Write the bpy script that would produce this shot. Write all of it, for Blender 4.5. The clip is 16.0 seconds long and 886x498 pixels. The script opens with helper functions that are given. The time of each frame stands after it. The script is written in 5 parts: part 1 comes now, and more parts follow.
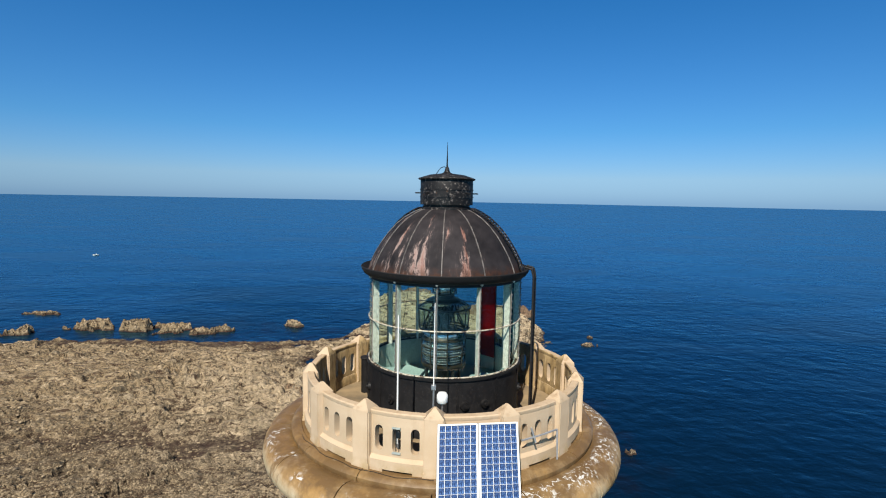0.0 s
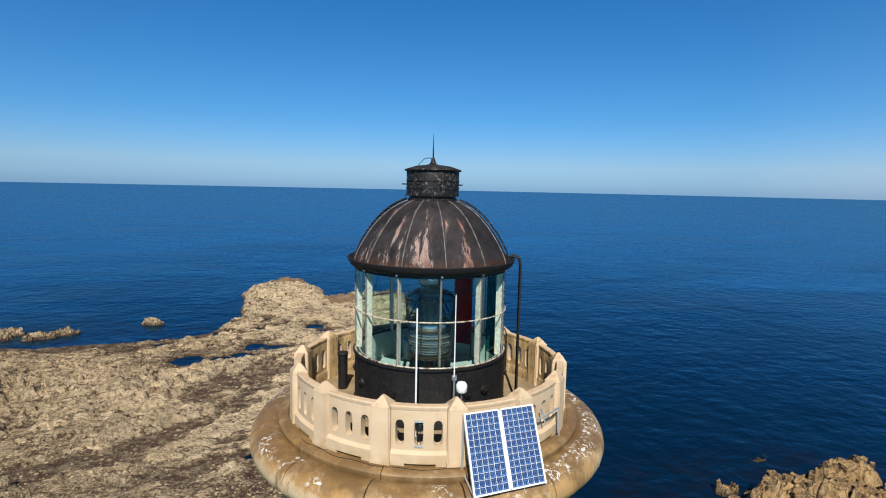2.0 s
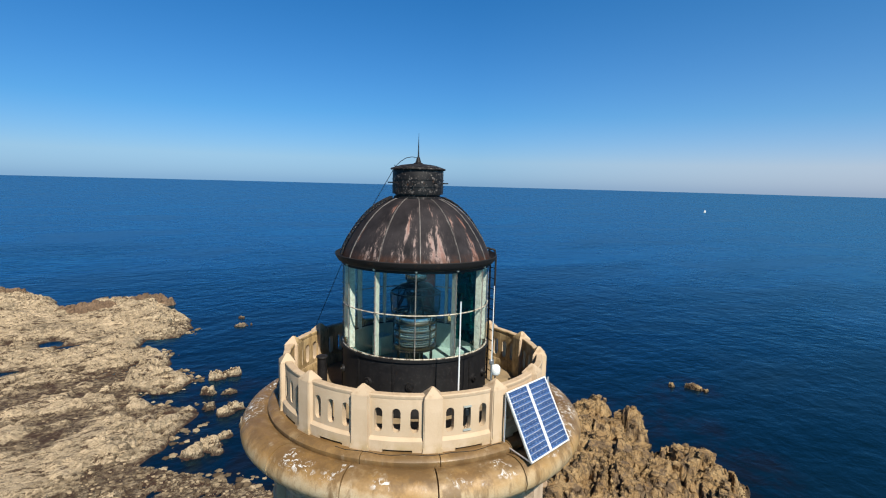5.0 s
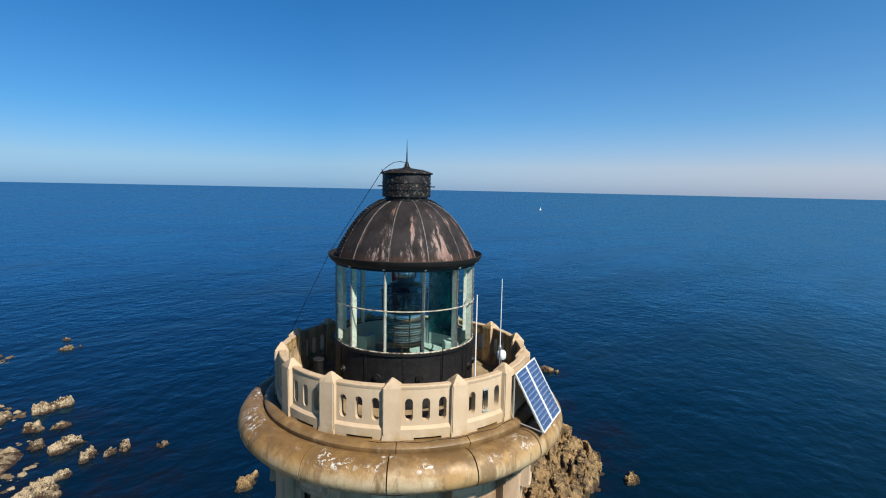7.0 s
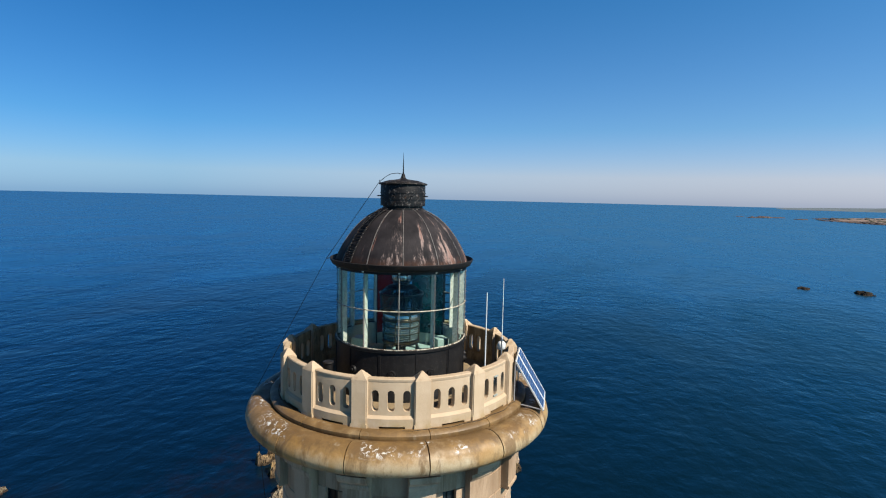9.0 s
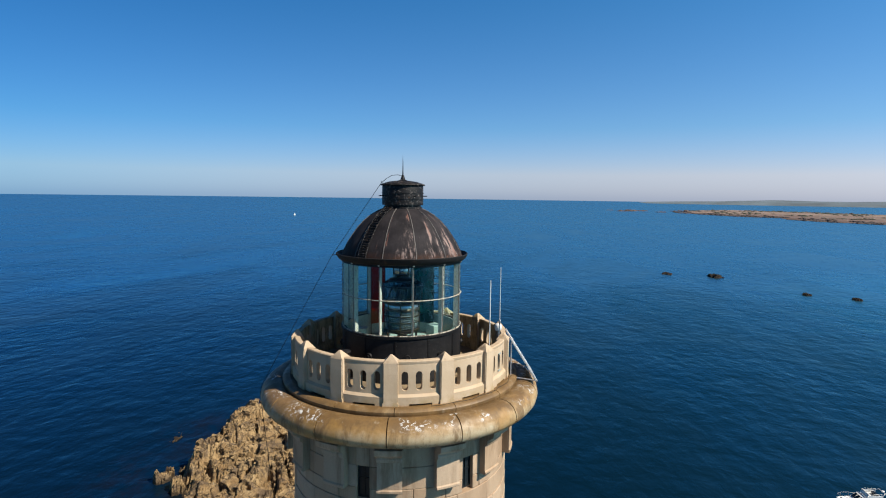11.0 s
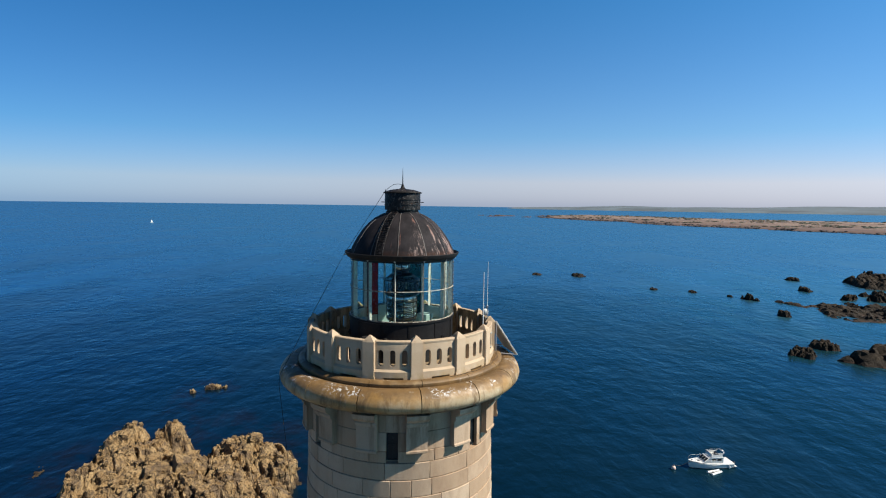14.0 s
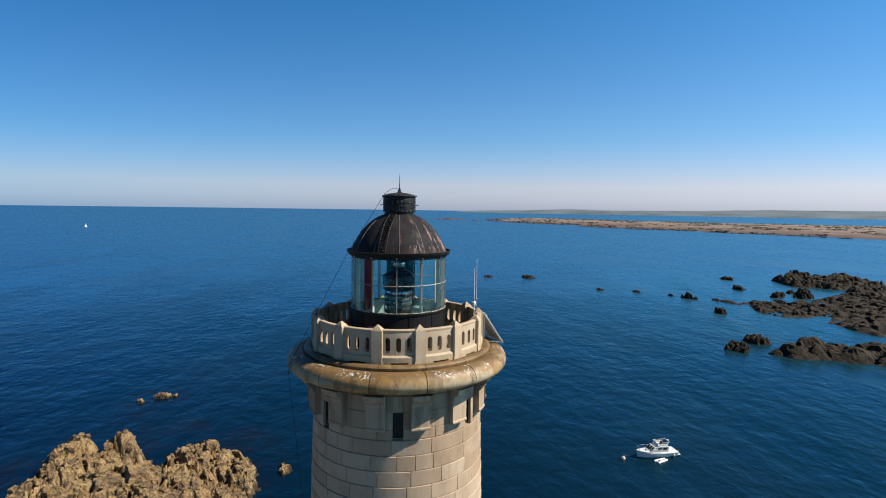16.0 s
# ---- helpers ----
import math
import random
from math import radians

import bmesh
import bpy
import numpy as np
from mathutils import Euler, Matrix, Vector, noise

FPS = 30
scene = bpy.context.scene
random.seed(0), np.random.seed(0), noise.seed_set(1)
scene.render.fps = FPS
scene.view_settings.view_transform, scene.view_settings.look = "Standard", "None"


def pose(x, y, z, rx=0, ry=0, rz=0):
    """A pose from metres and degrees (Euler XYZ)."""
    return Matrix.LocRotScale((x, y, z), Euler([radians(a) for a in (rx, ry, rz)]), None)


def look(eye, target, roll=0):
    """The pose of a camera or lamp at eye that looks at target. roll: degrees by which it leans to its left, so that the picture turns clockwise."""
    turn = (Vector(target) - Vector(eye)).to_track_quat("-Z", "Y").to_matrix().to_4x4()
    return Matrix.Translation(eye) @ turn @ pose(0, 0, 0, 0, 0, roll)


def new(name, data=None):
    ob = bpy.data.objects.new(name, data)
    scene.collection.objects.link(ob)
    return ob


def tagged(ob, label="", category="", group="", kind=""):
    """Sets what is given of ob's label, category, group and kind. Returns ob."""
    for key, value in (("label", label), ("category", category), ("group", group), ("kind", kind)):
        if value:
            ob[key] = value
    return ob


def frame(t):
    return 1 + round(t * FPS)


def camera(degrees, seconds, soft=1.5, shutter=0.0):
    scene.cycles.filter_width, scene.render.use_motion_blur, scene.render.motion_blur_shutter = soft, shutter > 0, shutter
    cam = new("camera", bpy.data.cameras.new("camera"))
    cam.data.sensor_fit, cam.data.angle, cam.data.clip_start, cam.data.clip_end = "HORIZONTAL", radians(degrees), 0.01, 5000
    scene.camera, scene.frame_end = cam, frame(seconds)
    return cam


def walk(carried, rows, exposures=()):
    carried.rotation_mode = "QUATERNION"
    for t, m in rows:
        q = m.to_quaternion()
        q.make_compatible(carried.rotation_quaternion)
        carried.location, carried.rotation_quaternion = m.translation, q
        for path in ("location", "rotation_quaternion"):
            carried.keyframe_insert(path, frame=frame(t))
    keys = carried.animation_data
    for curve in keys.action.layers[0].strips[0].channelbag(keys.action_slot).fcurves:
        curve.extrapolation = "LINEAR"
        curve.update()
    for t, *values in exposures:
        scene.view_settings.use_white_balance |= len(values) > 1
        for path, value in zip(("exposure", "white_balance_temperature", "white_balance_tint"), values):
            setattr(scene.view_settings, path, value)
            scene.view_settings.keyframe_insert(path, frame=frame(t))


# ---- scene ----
cam = camera(78.1, 16.0, 1.1)
PATH = [
    (0, (0.029, -12.546, 48.568), (0.015, -10.554, 48.386), 1.1),
    (0.5, (-0.562, -12.543, 48.617), (-0.472, -10.555, 48.424), 1.1),
    (1, (-1.209, -12.471, 48.666), (-1.006, -10.493, 48.452), 0.9),
    (1.5, (-1.911, -12.399, 48.681), (-1.582, -10.44, 48.454), 1.0),
    (2, (-2.643, -12.308, 48.634), (-2.185, -10.374, 48.411), 1.2),
    (2.5, (-3.401, -12.178, 48.582), (-2.815, -10.278, 48.369), 1.2),
    (3, (-4.186, -11.961, 48.505), (-3.463, -10.106, 48.314), 1.3),
    (3.5, (-5.012, -11.68, 48.573), (-4.174, -9.873, 48.385), 1.3),
    (4, (-5.862, -11.404, 48.629), (-4.904, -9.659, 48.43), 1.3),
    (4.5, (-6.694, -11.076, 48.72), (-5.603, -9.415, 48.489), 1.3),
    (5, (-7.491, -10.694, 48.709), (-6.274, -9.125, 48.47), 1.5),
    (7.5, (-11.173, -8.427, 48.67), (-9.504, -7.343, 48.467), 1.1),
    (8, (-11.891, -7.872, 48.634), (-10.155, -6.895, 48.456), 1.1),
    (8.5, (-12.567, -7.263, 48.587), (-10.772, -6.398, 48.412), 1.2),
    (9, (-13.198, -6.704, 48.697), (-11.361, -5.938, 48.508), 1.3),
    (11.5, (-16.083, -3.632, 48.707), (-14.113, -3.338, 48.521), 0.8),
    (12, (-16.66, -3.022, 48.741), (-14.679, -2.811, 48.562), 1.0),
    (12.5, (-17.3, -2.458, 48.785), (-15.311, -2.326, 48.617), 1.0),
    (13, (-17.727, -1.857, 48.79), (-15.735, -1.801, 48.623), 1.0),
    (13.5, (-18.171, -1.287, 48.771), (-16.179, -1.295, 48.596), 0.9),
    (14, (-18.587, -0.746, 48.666), (-16.595, -0.815, 48.501), 0.8),
    (14.5, (-19.1, -0.218, 48.633), (-17.109, -0.342, 48.498), 0.9),
    (15, (-19.573, 0.249, 48.669), (-17.585, 0.074, 48.544), 0.9),
    (15.5, (-19.947, 0.688, 48.665), (-17.964, 0.469, 48.519), 0.8),
    (16, (-20.354, 0.919, 48.612), (-18.375, 0.669, 48.462), 0.8),
]
walk(cam, [(t, look(eye, target, roll)) for t, eye, target, roll in PATH])

# ---- daylight ----
SUN_AZ, SUN_EL = 257.0, 46.0          # counter-clockwise from +x, and height, in degrees
world = bpy.data.worlds.new("sky")
scene.world = world
world.use_nodes = True
wn = world.node_tree
bg = wn.nodes["Background"]
sky = wn.nodes.new("ShaderNodeTexSky")
sky.sky_type, sky.sun_disc = "NISHITA", False
sky.sun_elevation, sky.sun_rotation = radians(SUN_EL), radians(90 - SUN_AZ)
sky.altitude, sky.air_density, sky.dust_density, sky.ozone_density = 0, 1.0, 0.25, 4.0
grade, height, ramp = wn.nodes.new("ShaderNodeMix"), wn.nodes.new("ShaderNodeSeparateXYZ"), wn.nodes.new("ShaderNodeValToRGB")
grade.data_type, grade.blend_type = "RGBA", "MULTIPLY"      # the clear, deep blue of the day
grade.inputs["Factor"].default_value = 1.0
wn.links.new(wn.nodes.new("ShaderNodeTexCoord").outputs["Generated"], height.inputs[0])
wn.links.new(height.outputs[2], ramp.inputs[0])
for n, (at, tint) in enumerate(((0.0, (0.30, 0.54, 1.04)), (0.04, (0.43, 0.62, 0.93)), (0.12, (0.27, 0.61, 0.92)), (0.36, (0.138, 0.60, 0.95)), (0.75, (0.10, 0.14, 0.26)))):
    stop = ramp.color_ramp.elements[n] if n < 2 else ramp.color_ramp.elements.new(at)
    stop.position, stop.color = at, (*tint, 1)
wn.links.new(sky.outputs[0], grade.inputs["A"])
wn.links.new(ramp.outputs[0], grade.inputs["B"])
# the sky pales towards the sun's side
side, turned, pale = wn.nodes.new("ShaderNodeVectorMath"), wn.nodes.new("ShaderNodeMapRange"), wn.nodes.new("ShaderNodeMix")
side.operation, side.inputs[1].default_value = "DOT_PRODUCT", (0.65, -0.76, 0.0)
wn.links.new(height.inputs[0].links[0].from_socket, side.inputs[0])
wn.links.new(side.outputs["Value"], turned.inputs["Value"])
turned.inputs["From Min"].default_value, turned.inputs["From Max"].default_value = -0.15, 0.95
pale.data_type, pale.blend_type = "RGBA", "MULTIPLY"
pale.inputs["B"].default_value = (2.40, 1.52, 1.27, 1)
wn.links.new(turned.outputs[0], pale.inputs["Factor"])
wn.links.new(grade.outputs["Result"], pale.inputs["A"])
wn.links.new(pale.outputs["Result"], bg.inputs[0])
bg.inputs[1].default_value = 0.0648
sun = new("sun", bpy.data.lights.new("sun", "SUN"))
sun.data.energy, sun.data.angle, sun.data.color = 5.0, radians(0.5), (1.0, 0.93, 0.82)
sd = Vector((math.cos(radians(SUN_EL)) * math.cos(radians(SUN_AZ)), math.cos(radians(SUN_EL)) * math.sin(radians(SUN_AZ)), math.sin(radians(SUN_EL))))
sun.matrix_world = look(sd * 200, (0, 0, 0))
scene.view_settings.exposure = 0.8


# ---- materials ----
DULL = 0.575


class Nodes:
    """A short way to write node trees."""

    def __init__(self, name, rough=0.6, metal=0.0, spec=0.5):
        self.mat = bpy.data.materials.new(name)
        self.mat.use_nodes = True
        self.t = self.mat.node_tree
        self.b = self.t.nodes["Principled BSDF"]
        self.b.inputs["Roughness"].default_value = rough
        self.b.inputs["Metallic"].default_value = metal
        self.b.inputs["Specular IOR Level"].default_value = spec
        self.co = self.n("TexCoord").outputs["Object"]

    def n(self, kind):
        return self.t.nodes.new("ShaderNode" + kind)

    def put(self, socket, value):
        if isinstance(value, bpy.types.NodeSocket):
            self.t.links.new(value, socket)
        elif isinstance(value, tuple) and len(value) == 3 and socket.type == "RGBA":
            socket.default_value = (*value, 1)
        else:
            socket.default_value = value

    def scaled(self, size):
        m = self.n("Mapping")
        self.put(m.inputs[0], self.co)
        m.inputs["Scale"].default_value = size
        return m.outputs[0]

    def noise(self, scale, detail=4.0, rough=0.6, stretch=None, warp=0.0):
        x = self.n("TexNoise")
        self.put(x.inputs["Vector"], self.scaled(stretch) if stretch else self.co)
        x.inputs["Scale"].default_value, x.inputs["Detail"].default_value, x.inputs["Roughness"].default_value = scale, detail, rough
        x.inputs["Distortion"].default_value = warp
        return x.outputs["Fac"]

    def ramp(self, fac, a, b, lo=0.0, hi=1.0):
        x = self.n("MapRange")
        self.put(x.inputs["Value"], fac)
        x.inputs["From Min"].default_value, x.inputs["From Max"].default_value = a, b
        x.inputs["To Min"].default_value, x.inputs["To Max"].default_value = lo, hi
        return x.outputs[0]

    def math(self, op, a, b=0.5):
        x = self.n("Math")
        x.operation = op
        self.put(x.inputs[0], a)
        self.put(x.inputs[1], b)
        return x.outputs[0]

    def mix(self, fac, a, b, how="MIX"):
        x = self.n("Mix")
        x.data_type, x.blend_type = "RGBA", how
        self.put(x.inputs["Factor"], fac)
        self.put(x.inputs["A"], a)
        self.put(x.inputs["B"], b)
        return x.outputs["Result"]

    def z(self):
        x = self.n("SeparateXYZ")
        self.put(x.inputs[0], self.co)
        return x.outputs

    def colour(self, value):
        """Base colour, scaled evenly by DULL so that shade reads deeper at this exposure."""
        self.put(self.b.inputs["Base Color"], self.mix(1.0, value, (DULL, DULL, DULL), "MULTIPLY"))
        return self

    def rough(self, value):
        self.put(self.b.inputs["Roughness"], value)
        return self

    def bump(self, height, strength=0.4, dist=0.02):
        x = self.n("Bump")
        self.put(x.inputs["Height"], height)
        x.inputs["Strength"].default_value, x.inputs["Distance"].default_value = strength, dist
        old = self.b.inputs["Normal"]
        if old.links:
            self.put(x.inputs["Normal"], old.links[0].from_socket)
        self.put(old, x.outputs[0])
        return self

    def random(self):
        return self.n("ObjectInfo").outputs["Random"]

    def island(self):
        return self.n("NewGeometry").outputs["Random Per Island"]


def plain(name, colour, rough=0.5, metal=0.0, vary=0.12, scale=6.0):
    m = Nodes(name, rough, metal)
    c = m.mix(m.ramp(m.noise(scale), 0.3, 0.7), tuple(v * (1 - vary) for v in colour), tuple(min(1, v * (1 + vary)) for v in colour))
    m.colour(c)
    m.bump(m.noise(scale * 9, 3), 0.08, 0.004)
    return m.mat


def paint_cream():
    m = Nodes("cream_render", 0.75, 0, 0.3)
    c = m.mix(m.ramp(m.noise(1.3, 5), 0.3, 0.7), (0.62, 0.46, 0.295), (0.71, 0.545, 0.375))
    c = m.mix(m.ramp(m.noise(5, 6, 0.7, (1, 1, 0.25)), 0.52, 0.75, 0, 0.45), c, (0.48, 0.34, 0.19))
    c = m.mix(m.ramp(m.noise(24, 4, 0.7), 0.62, 0.72, 0, 0.4), c, (0.50, 0.38, 0.24))
    c = m.mix(m.ramp(m.noise(60, 3), 0.45, 0.7, 0, 0.15), c, (0.74, 0.62, 0.46))
    z = m.z()[2]
    c = m.mix(m.math("MULTIPLY", m.ramp(z, 44.62, 44.78), m.ramp(m.noise(5, 6, 0.75), 0.52, 0.62, 0, 0.7)), c, (0.36, 0.23, 0.12))
    c = m.mix(m.math("MULTIPLY", m.ramp(z, 43.60, 43.82, 1.0, 0.0), m.ramp(m.noise(2.5, 6, 0.7), 0.45, 0.60, 0, 0.7)), c, (0.46, 0.32, 0.13))
    m.colour(c).bump(m.noise(9, 5), 0.35, 0.02).bump(m.noise(70, 4), 0.3, 0.006)
    return m.mat


def cornice_stone_mat():
    m = Nodes("stained_granite", 0.55, 0, 0.4)
    z = m.math("ADD", m.z()[2], m.ramp(m.noise(3.0, 5, 0.65), 0.3, 0.7, -0.10, 0.10))
    c = m.mix(m.ramp(m.noise(1.2, 5, 0.6), 0.35, 0.65), (0.56, 0.42, 0.225), (0.73, 0.60, 0.405))
    c = m.mix(m.ramp(m.noise(0.7, 4, 0.6), 0.44, 0.60, 0, 0.8), c, (0.50, 0.29, 0.09))
    # golden lichen on the upper half, thickest to the west
    lichen = m.math("MULTIPLY", m.math("MULTIPLY", m.ramp(z, 43.10, 43.30), m.ramp(m.noise(1.1, 4, 0.6), 0.28, 0.48)), m.ramp(m.math("ADD", m.math("MULTIPLY", m.z()[0], -1.0), m.math("MULTIPLY", m.z()[1], 0.35)), -1.6, 2.4, 0.45, 1.0))
    c = m.mix(m.math("MULTIPLY", lichen, 0.85), c, (0.40, 0.215, 0.055))
    c = m.mix(m.math("MULTIPLY", m.ramp(z, 43.26, 43.40), m.ramp(m.noise(1.6, 5, 0.7), 0.34, 0.56, 0.35, 0.95)), c, (0.17, 0.098, 0.036))
    # brown runs down the bulge, and the dark brown lower edge
    c = m.mix(m.ramp(m.noise(2.0, 7, 0.72, (1, 1, 0.16), 0.3), 0.50, 0.60, 0, 0.82), c, (0.20, 0.112, 0.040))
    c = m.mix(m.ramp(m.noise(6, 5, 0.7, (1, 1, 0.12)), 0.60, 0.70, 0, 0.25), c, (0.78, 0.69, 0.53))
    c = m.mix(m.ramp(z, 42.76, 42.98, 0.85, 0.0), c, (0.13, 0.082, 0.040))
    c = m.mix(m.ramp(m.noise(40, 4), 0.4, 0.75, 0, 0.3), c, (0.22, 0.15, 0.08))
    # bird droppings, on what faces up
    up = m.n("NewGeometry").outputs["Normal"]
    s = m.n("SeparateXYZ")
    m.put(s.inputs[0], up)
    patch = m.ramp(m.noise(1.3, 2, 0.5), 0.47, 0.56)
    blot = m.ramp(m.noise(9, 6, 0.7, None, 0.8), 0.555, 0.57)
    out = m.math("SQRT", m.math("ADD", m.math("MULTIPLY", m.z()[0], m.z()[0]), m.math("MULTIPLY", m.z()[1], m.z()[1])))
    fac = m.math("MULTIPLY", m.math("MULTIPLY", patch, blot), m.math("MULTIPLY", m.ramp(s.outputs[2], 0.5, 0.75), m.ramp(out, 3.52, 3.60)))
    c = m.mix(fac, c, (0.85, 0.85, 0.82))
    m.colour(c).rough(m.ramp(m.noise(3, 4), 0.3, 0.7, 0.4, 0.7))
    m.bump(m.noise(14, 6), 0.3, 0.02).bump(m.noise(90, 3), 0.25, 0.004)
    return m.mat


def ashlar_mat():
    m = Nodes("granite_ashlar", 0.8, 0, 0.3)
    r = m.random()
    c = m.mix(r, (0.58, 0.40, 0.25), (0.78, 0.585, 0.405))
    c = m.mix(m.ramp(m.math("FRACT", m.math("MULTIPLY", r, 7.3)), 0.7, 1.0, 0, 0.4), c, (0.60, 0.38, 0.21))
    c = m.mix(m.ramp(m.noise(2.0, 5, 0.65, (1, 1, 0.4)), 0.48, 0.7, 0, 0.55), c, (0.42, 0.27, 0.165))
    c = m.mix(m.ramp(m.noise(55, 4, 0.7), 0.45, 0.7, 0, 0.4), c, (0.30, 0.24, 0.18))
    # brown stain streaks, strengthened upwards to paint in shade under the cornice
    stain_shade = m.math("MULTIPLY", m.ramp(m.noise(1.3, 6, 0.7, (1, 1, 0.12), 0.3), 0.47, 0.60, 0, 0.7), m.ramp(m.z()[2], 40.4, 42.0))
    c = m.mix(stain_shade, c, (0.27, 0.165, 0.085))
    m.colour(c).bump(m.noise(7, 5), 0.3, 0.03).bump(m.noise(60, 4), 0.4, 0.008)
    return m.mat


def dome_mat():
    m = Nodes("weathered_dome_paint", 0.75, 0.0, 0.12)
    x, y, z = m.z()[0], m.z()[1], m.z()[2]
    base = m.mix(m.ramp(m.noise(2.2, 5), 0.3, 0.7), (0.013, 0.012, 0.014), (0.046, 0.040, 0.043))
    # paint has come off in ragged patches drawn out down the curve, most on the sunny side
    bearing = m.math("ARCTAN2", y, x)
    v = m.n("CombineXYZ")
    m.put(v.inputs[0], m.math("MULTIPLY", bearing, 9.0))
    m.put(v.inputs[1], m.math("MULTIPLY", z, 1.7))
    def streak(scale, detail, rough, warp):
        t = m.n("TexNoise")
        m.put(t.inputs["Vector"], v.outputs[0])
        t.inputs["Scale"].default_value, t.inputs["Detail"].default_value, t.inputs["Roughness"].default_value, t.inputs["Distortion"].default_value = scale, detail, rough, warp
        return t.outputs["Fac"]
    patch, flake, fine = streak(0.45, 4, 0.6, 0.4), streak(2.4, 10, 0.85, 0.3), streak(4.5, 8, 0.8, 0.2)
    south = m.ramp(m.math("ADD", m.math("MULTIPLY", y, -0.82), m.math("MULTIPLY", x, -0.57)), -0.4, 1.35, -0.17, 0.055)
    bare = m.math("ADD", m.math("ADD", m.math("MULTIPLY", patch, 0.55), m.math("MULTIPLY", flake, 0.55)), south)
    c = m.mix(m.ramp(bare, 0.585, 0.615, 0, 0.6), base, (0.070, 0.057, 0.057))
    c = m.mix(m.ramp(bare, 0.640, 0.652, 0, 0.85), c, m.mix(m.ramp(patch, 0.45, 0.6), (0.28, 0.225, 0.21), (0.45, 0.325, 0.29)))
    c = m.mix(m.math("MULTIPLY", m.ramp(bare, 0.60, 0.62), m.ramp(patch, 0.60, 0.66, 0, 0.7)), c, (0.27, 0.115, 0.08))
    c = m.mix(m.ramp(fine, 0.62, 0.68, 0, 0.45), c, (0.24, 0.205, 0.195))
    c = m.mix(m.ramp(fine, 0.32, 0.42, 0.8, 0.0), c, (0.012, 0.010, 0.011))
    c = m.mix(m.math("MULTIPLY", m.ramp(z, 46.98, 47.22, 0.9, 0.0), m.ramp(m.noise(7, 5), 0.38, 0.58)), c, (0.085, 0.036, 0.020))
    m.colour(c)
    m.bump(flake, 0.3, 0.010).bump(fine, 0.25, 0.005)
    return m.mat


def black_iron_mat(name="black_painted_iron", flake=0.6):
    m = Nodes(name, 0.55, 0.0, 0.2)
    c = m.mix(m.ramp(m.noise(4, 5), 0.3, 0.7), (0.008, 0.008, 0.009), (0.020, 0.019, 0.019))
    c = m.mix(m.ramp(m.noise(16, 7, 0.75), 0.56, 0.62, 0, flake), c, (0.26, 0.23, 0.21))
    c = m.mix(m.ramp(m.noise(7, 5, 0.7), 0.6, 0.7, 0, flake), c, (0.10, 0.045, 0.02))
    m.colour(c).bump(m.noise(22, 5), 0.4, 0.008)
    return m.mat


def rusty_gutter_mat():
    m = Nodes("rusty_black_iron", 0.7, 0.0, 0.3)
    c = m.mix(m.ramp(m.noise(6, 6, 0.7), 0.56, 0.74), (0.012, 0.011, 0.011), (0.07, 0.038, 0.02))
    m.colour(c).bump(m.noise(30, 5), 0.4, 0.008)
    return m.mat


def glass_mat(name="lantern_glass", tint=(0.90, 0.97, 0.95), keep=0.9):
    """Thin clear glass: it lets light pass straight and mirrors at a slant."""
    m = Nodes(name)
    t, g, x, f = m.n("BsdfTransparent"), m.n("BsdfGlossy"), m.n("MixShader"), m.n("LayerWeight")
    m.put(t.inputs[0], tint)
    g.inputs["Roughness"].default_value = 0.02
    slant = m.math("MULTIPLY", m.math("POWER", f.outputs["Facing"], 4.0), 0.30)
    m.put(x.inputs[0], m.math("ADD", slant, m.ramp(m.noise(3, 4), 0.45, 0.8, 0.02, 0.05)))
    m.put(x.inputs[1], t.outputs[0])
    m.put(x.inputs[2], g.outputs[0])
    m.put(m.t.nodes["Material Output"].inputs[0], x.outputs[0])
    return m.mat


def prism_mat():
    m = Nodes("lens_glass", 0.04, 0, 0.8)
    m.b.inputs["Transmission Weight"].default_value = 0.9
    m.b.inputs["IOR"].default_value = 1.5
    m.put(m.b.inputs["Base Color"], (0.62, 0.74, 0.71))
    return m.mat


def cell_mat():
    m = Nodes("solar_cell", 0.22, 0.0, 0.45)
    r = m.random()
    v = m.n("TexVoronoi")
    v.inputs["Scale"].default_value = 38
    m.put(v.inputs["Vector"], m.co)
    c = m.mix(v.outputs["Color"], (0.004, 0.012, 0.060), (0.13, 0.27, 0.60))
    c = m.mix(m.ramp(r, 0, 1, 0, 0.4), c, (0.02, 0.035, 0.11))
    m.colour(c)
    return m.mat


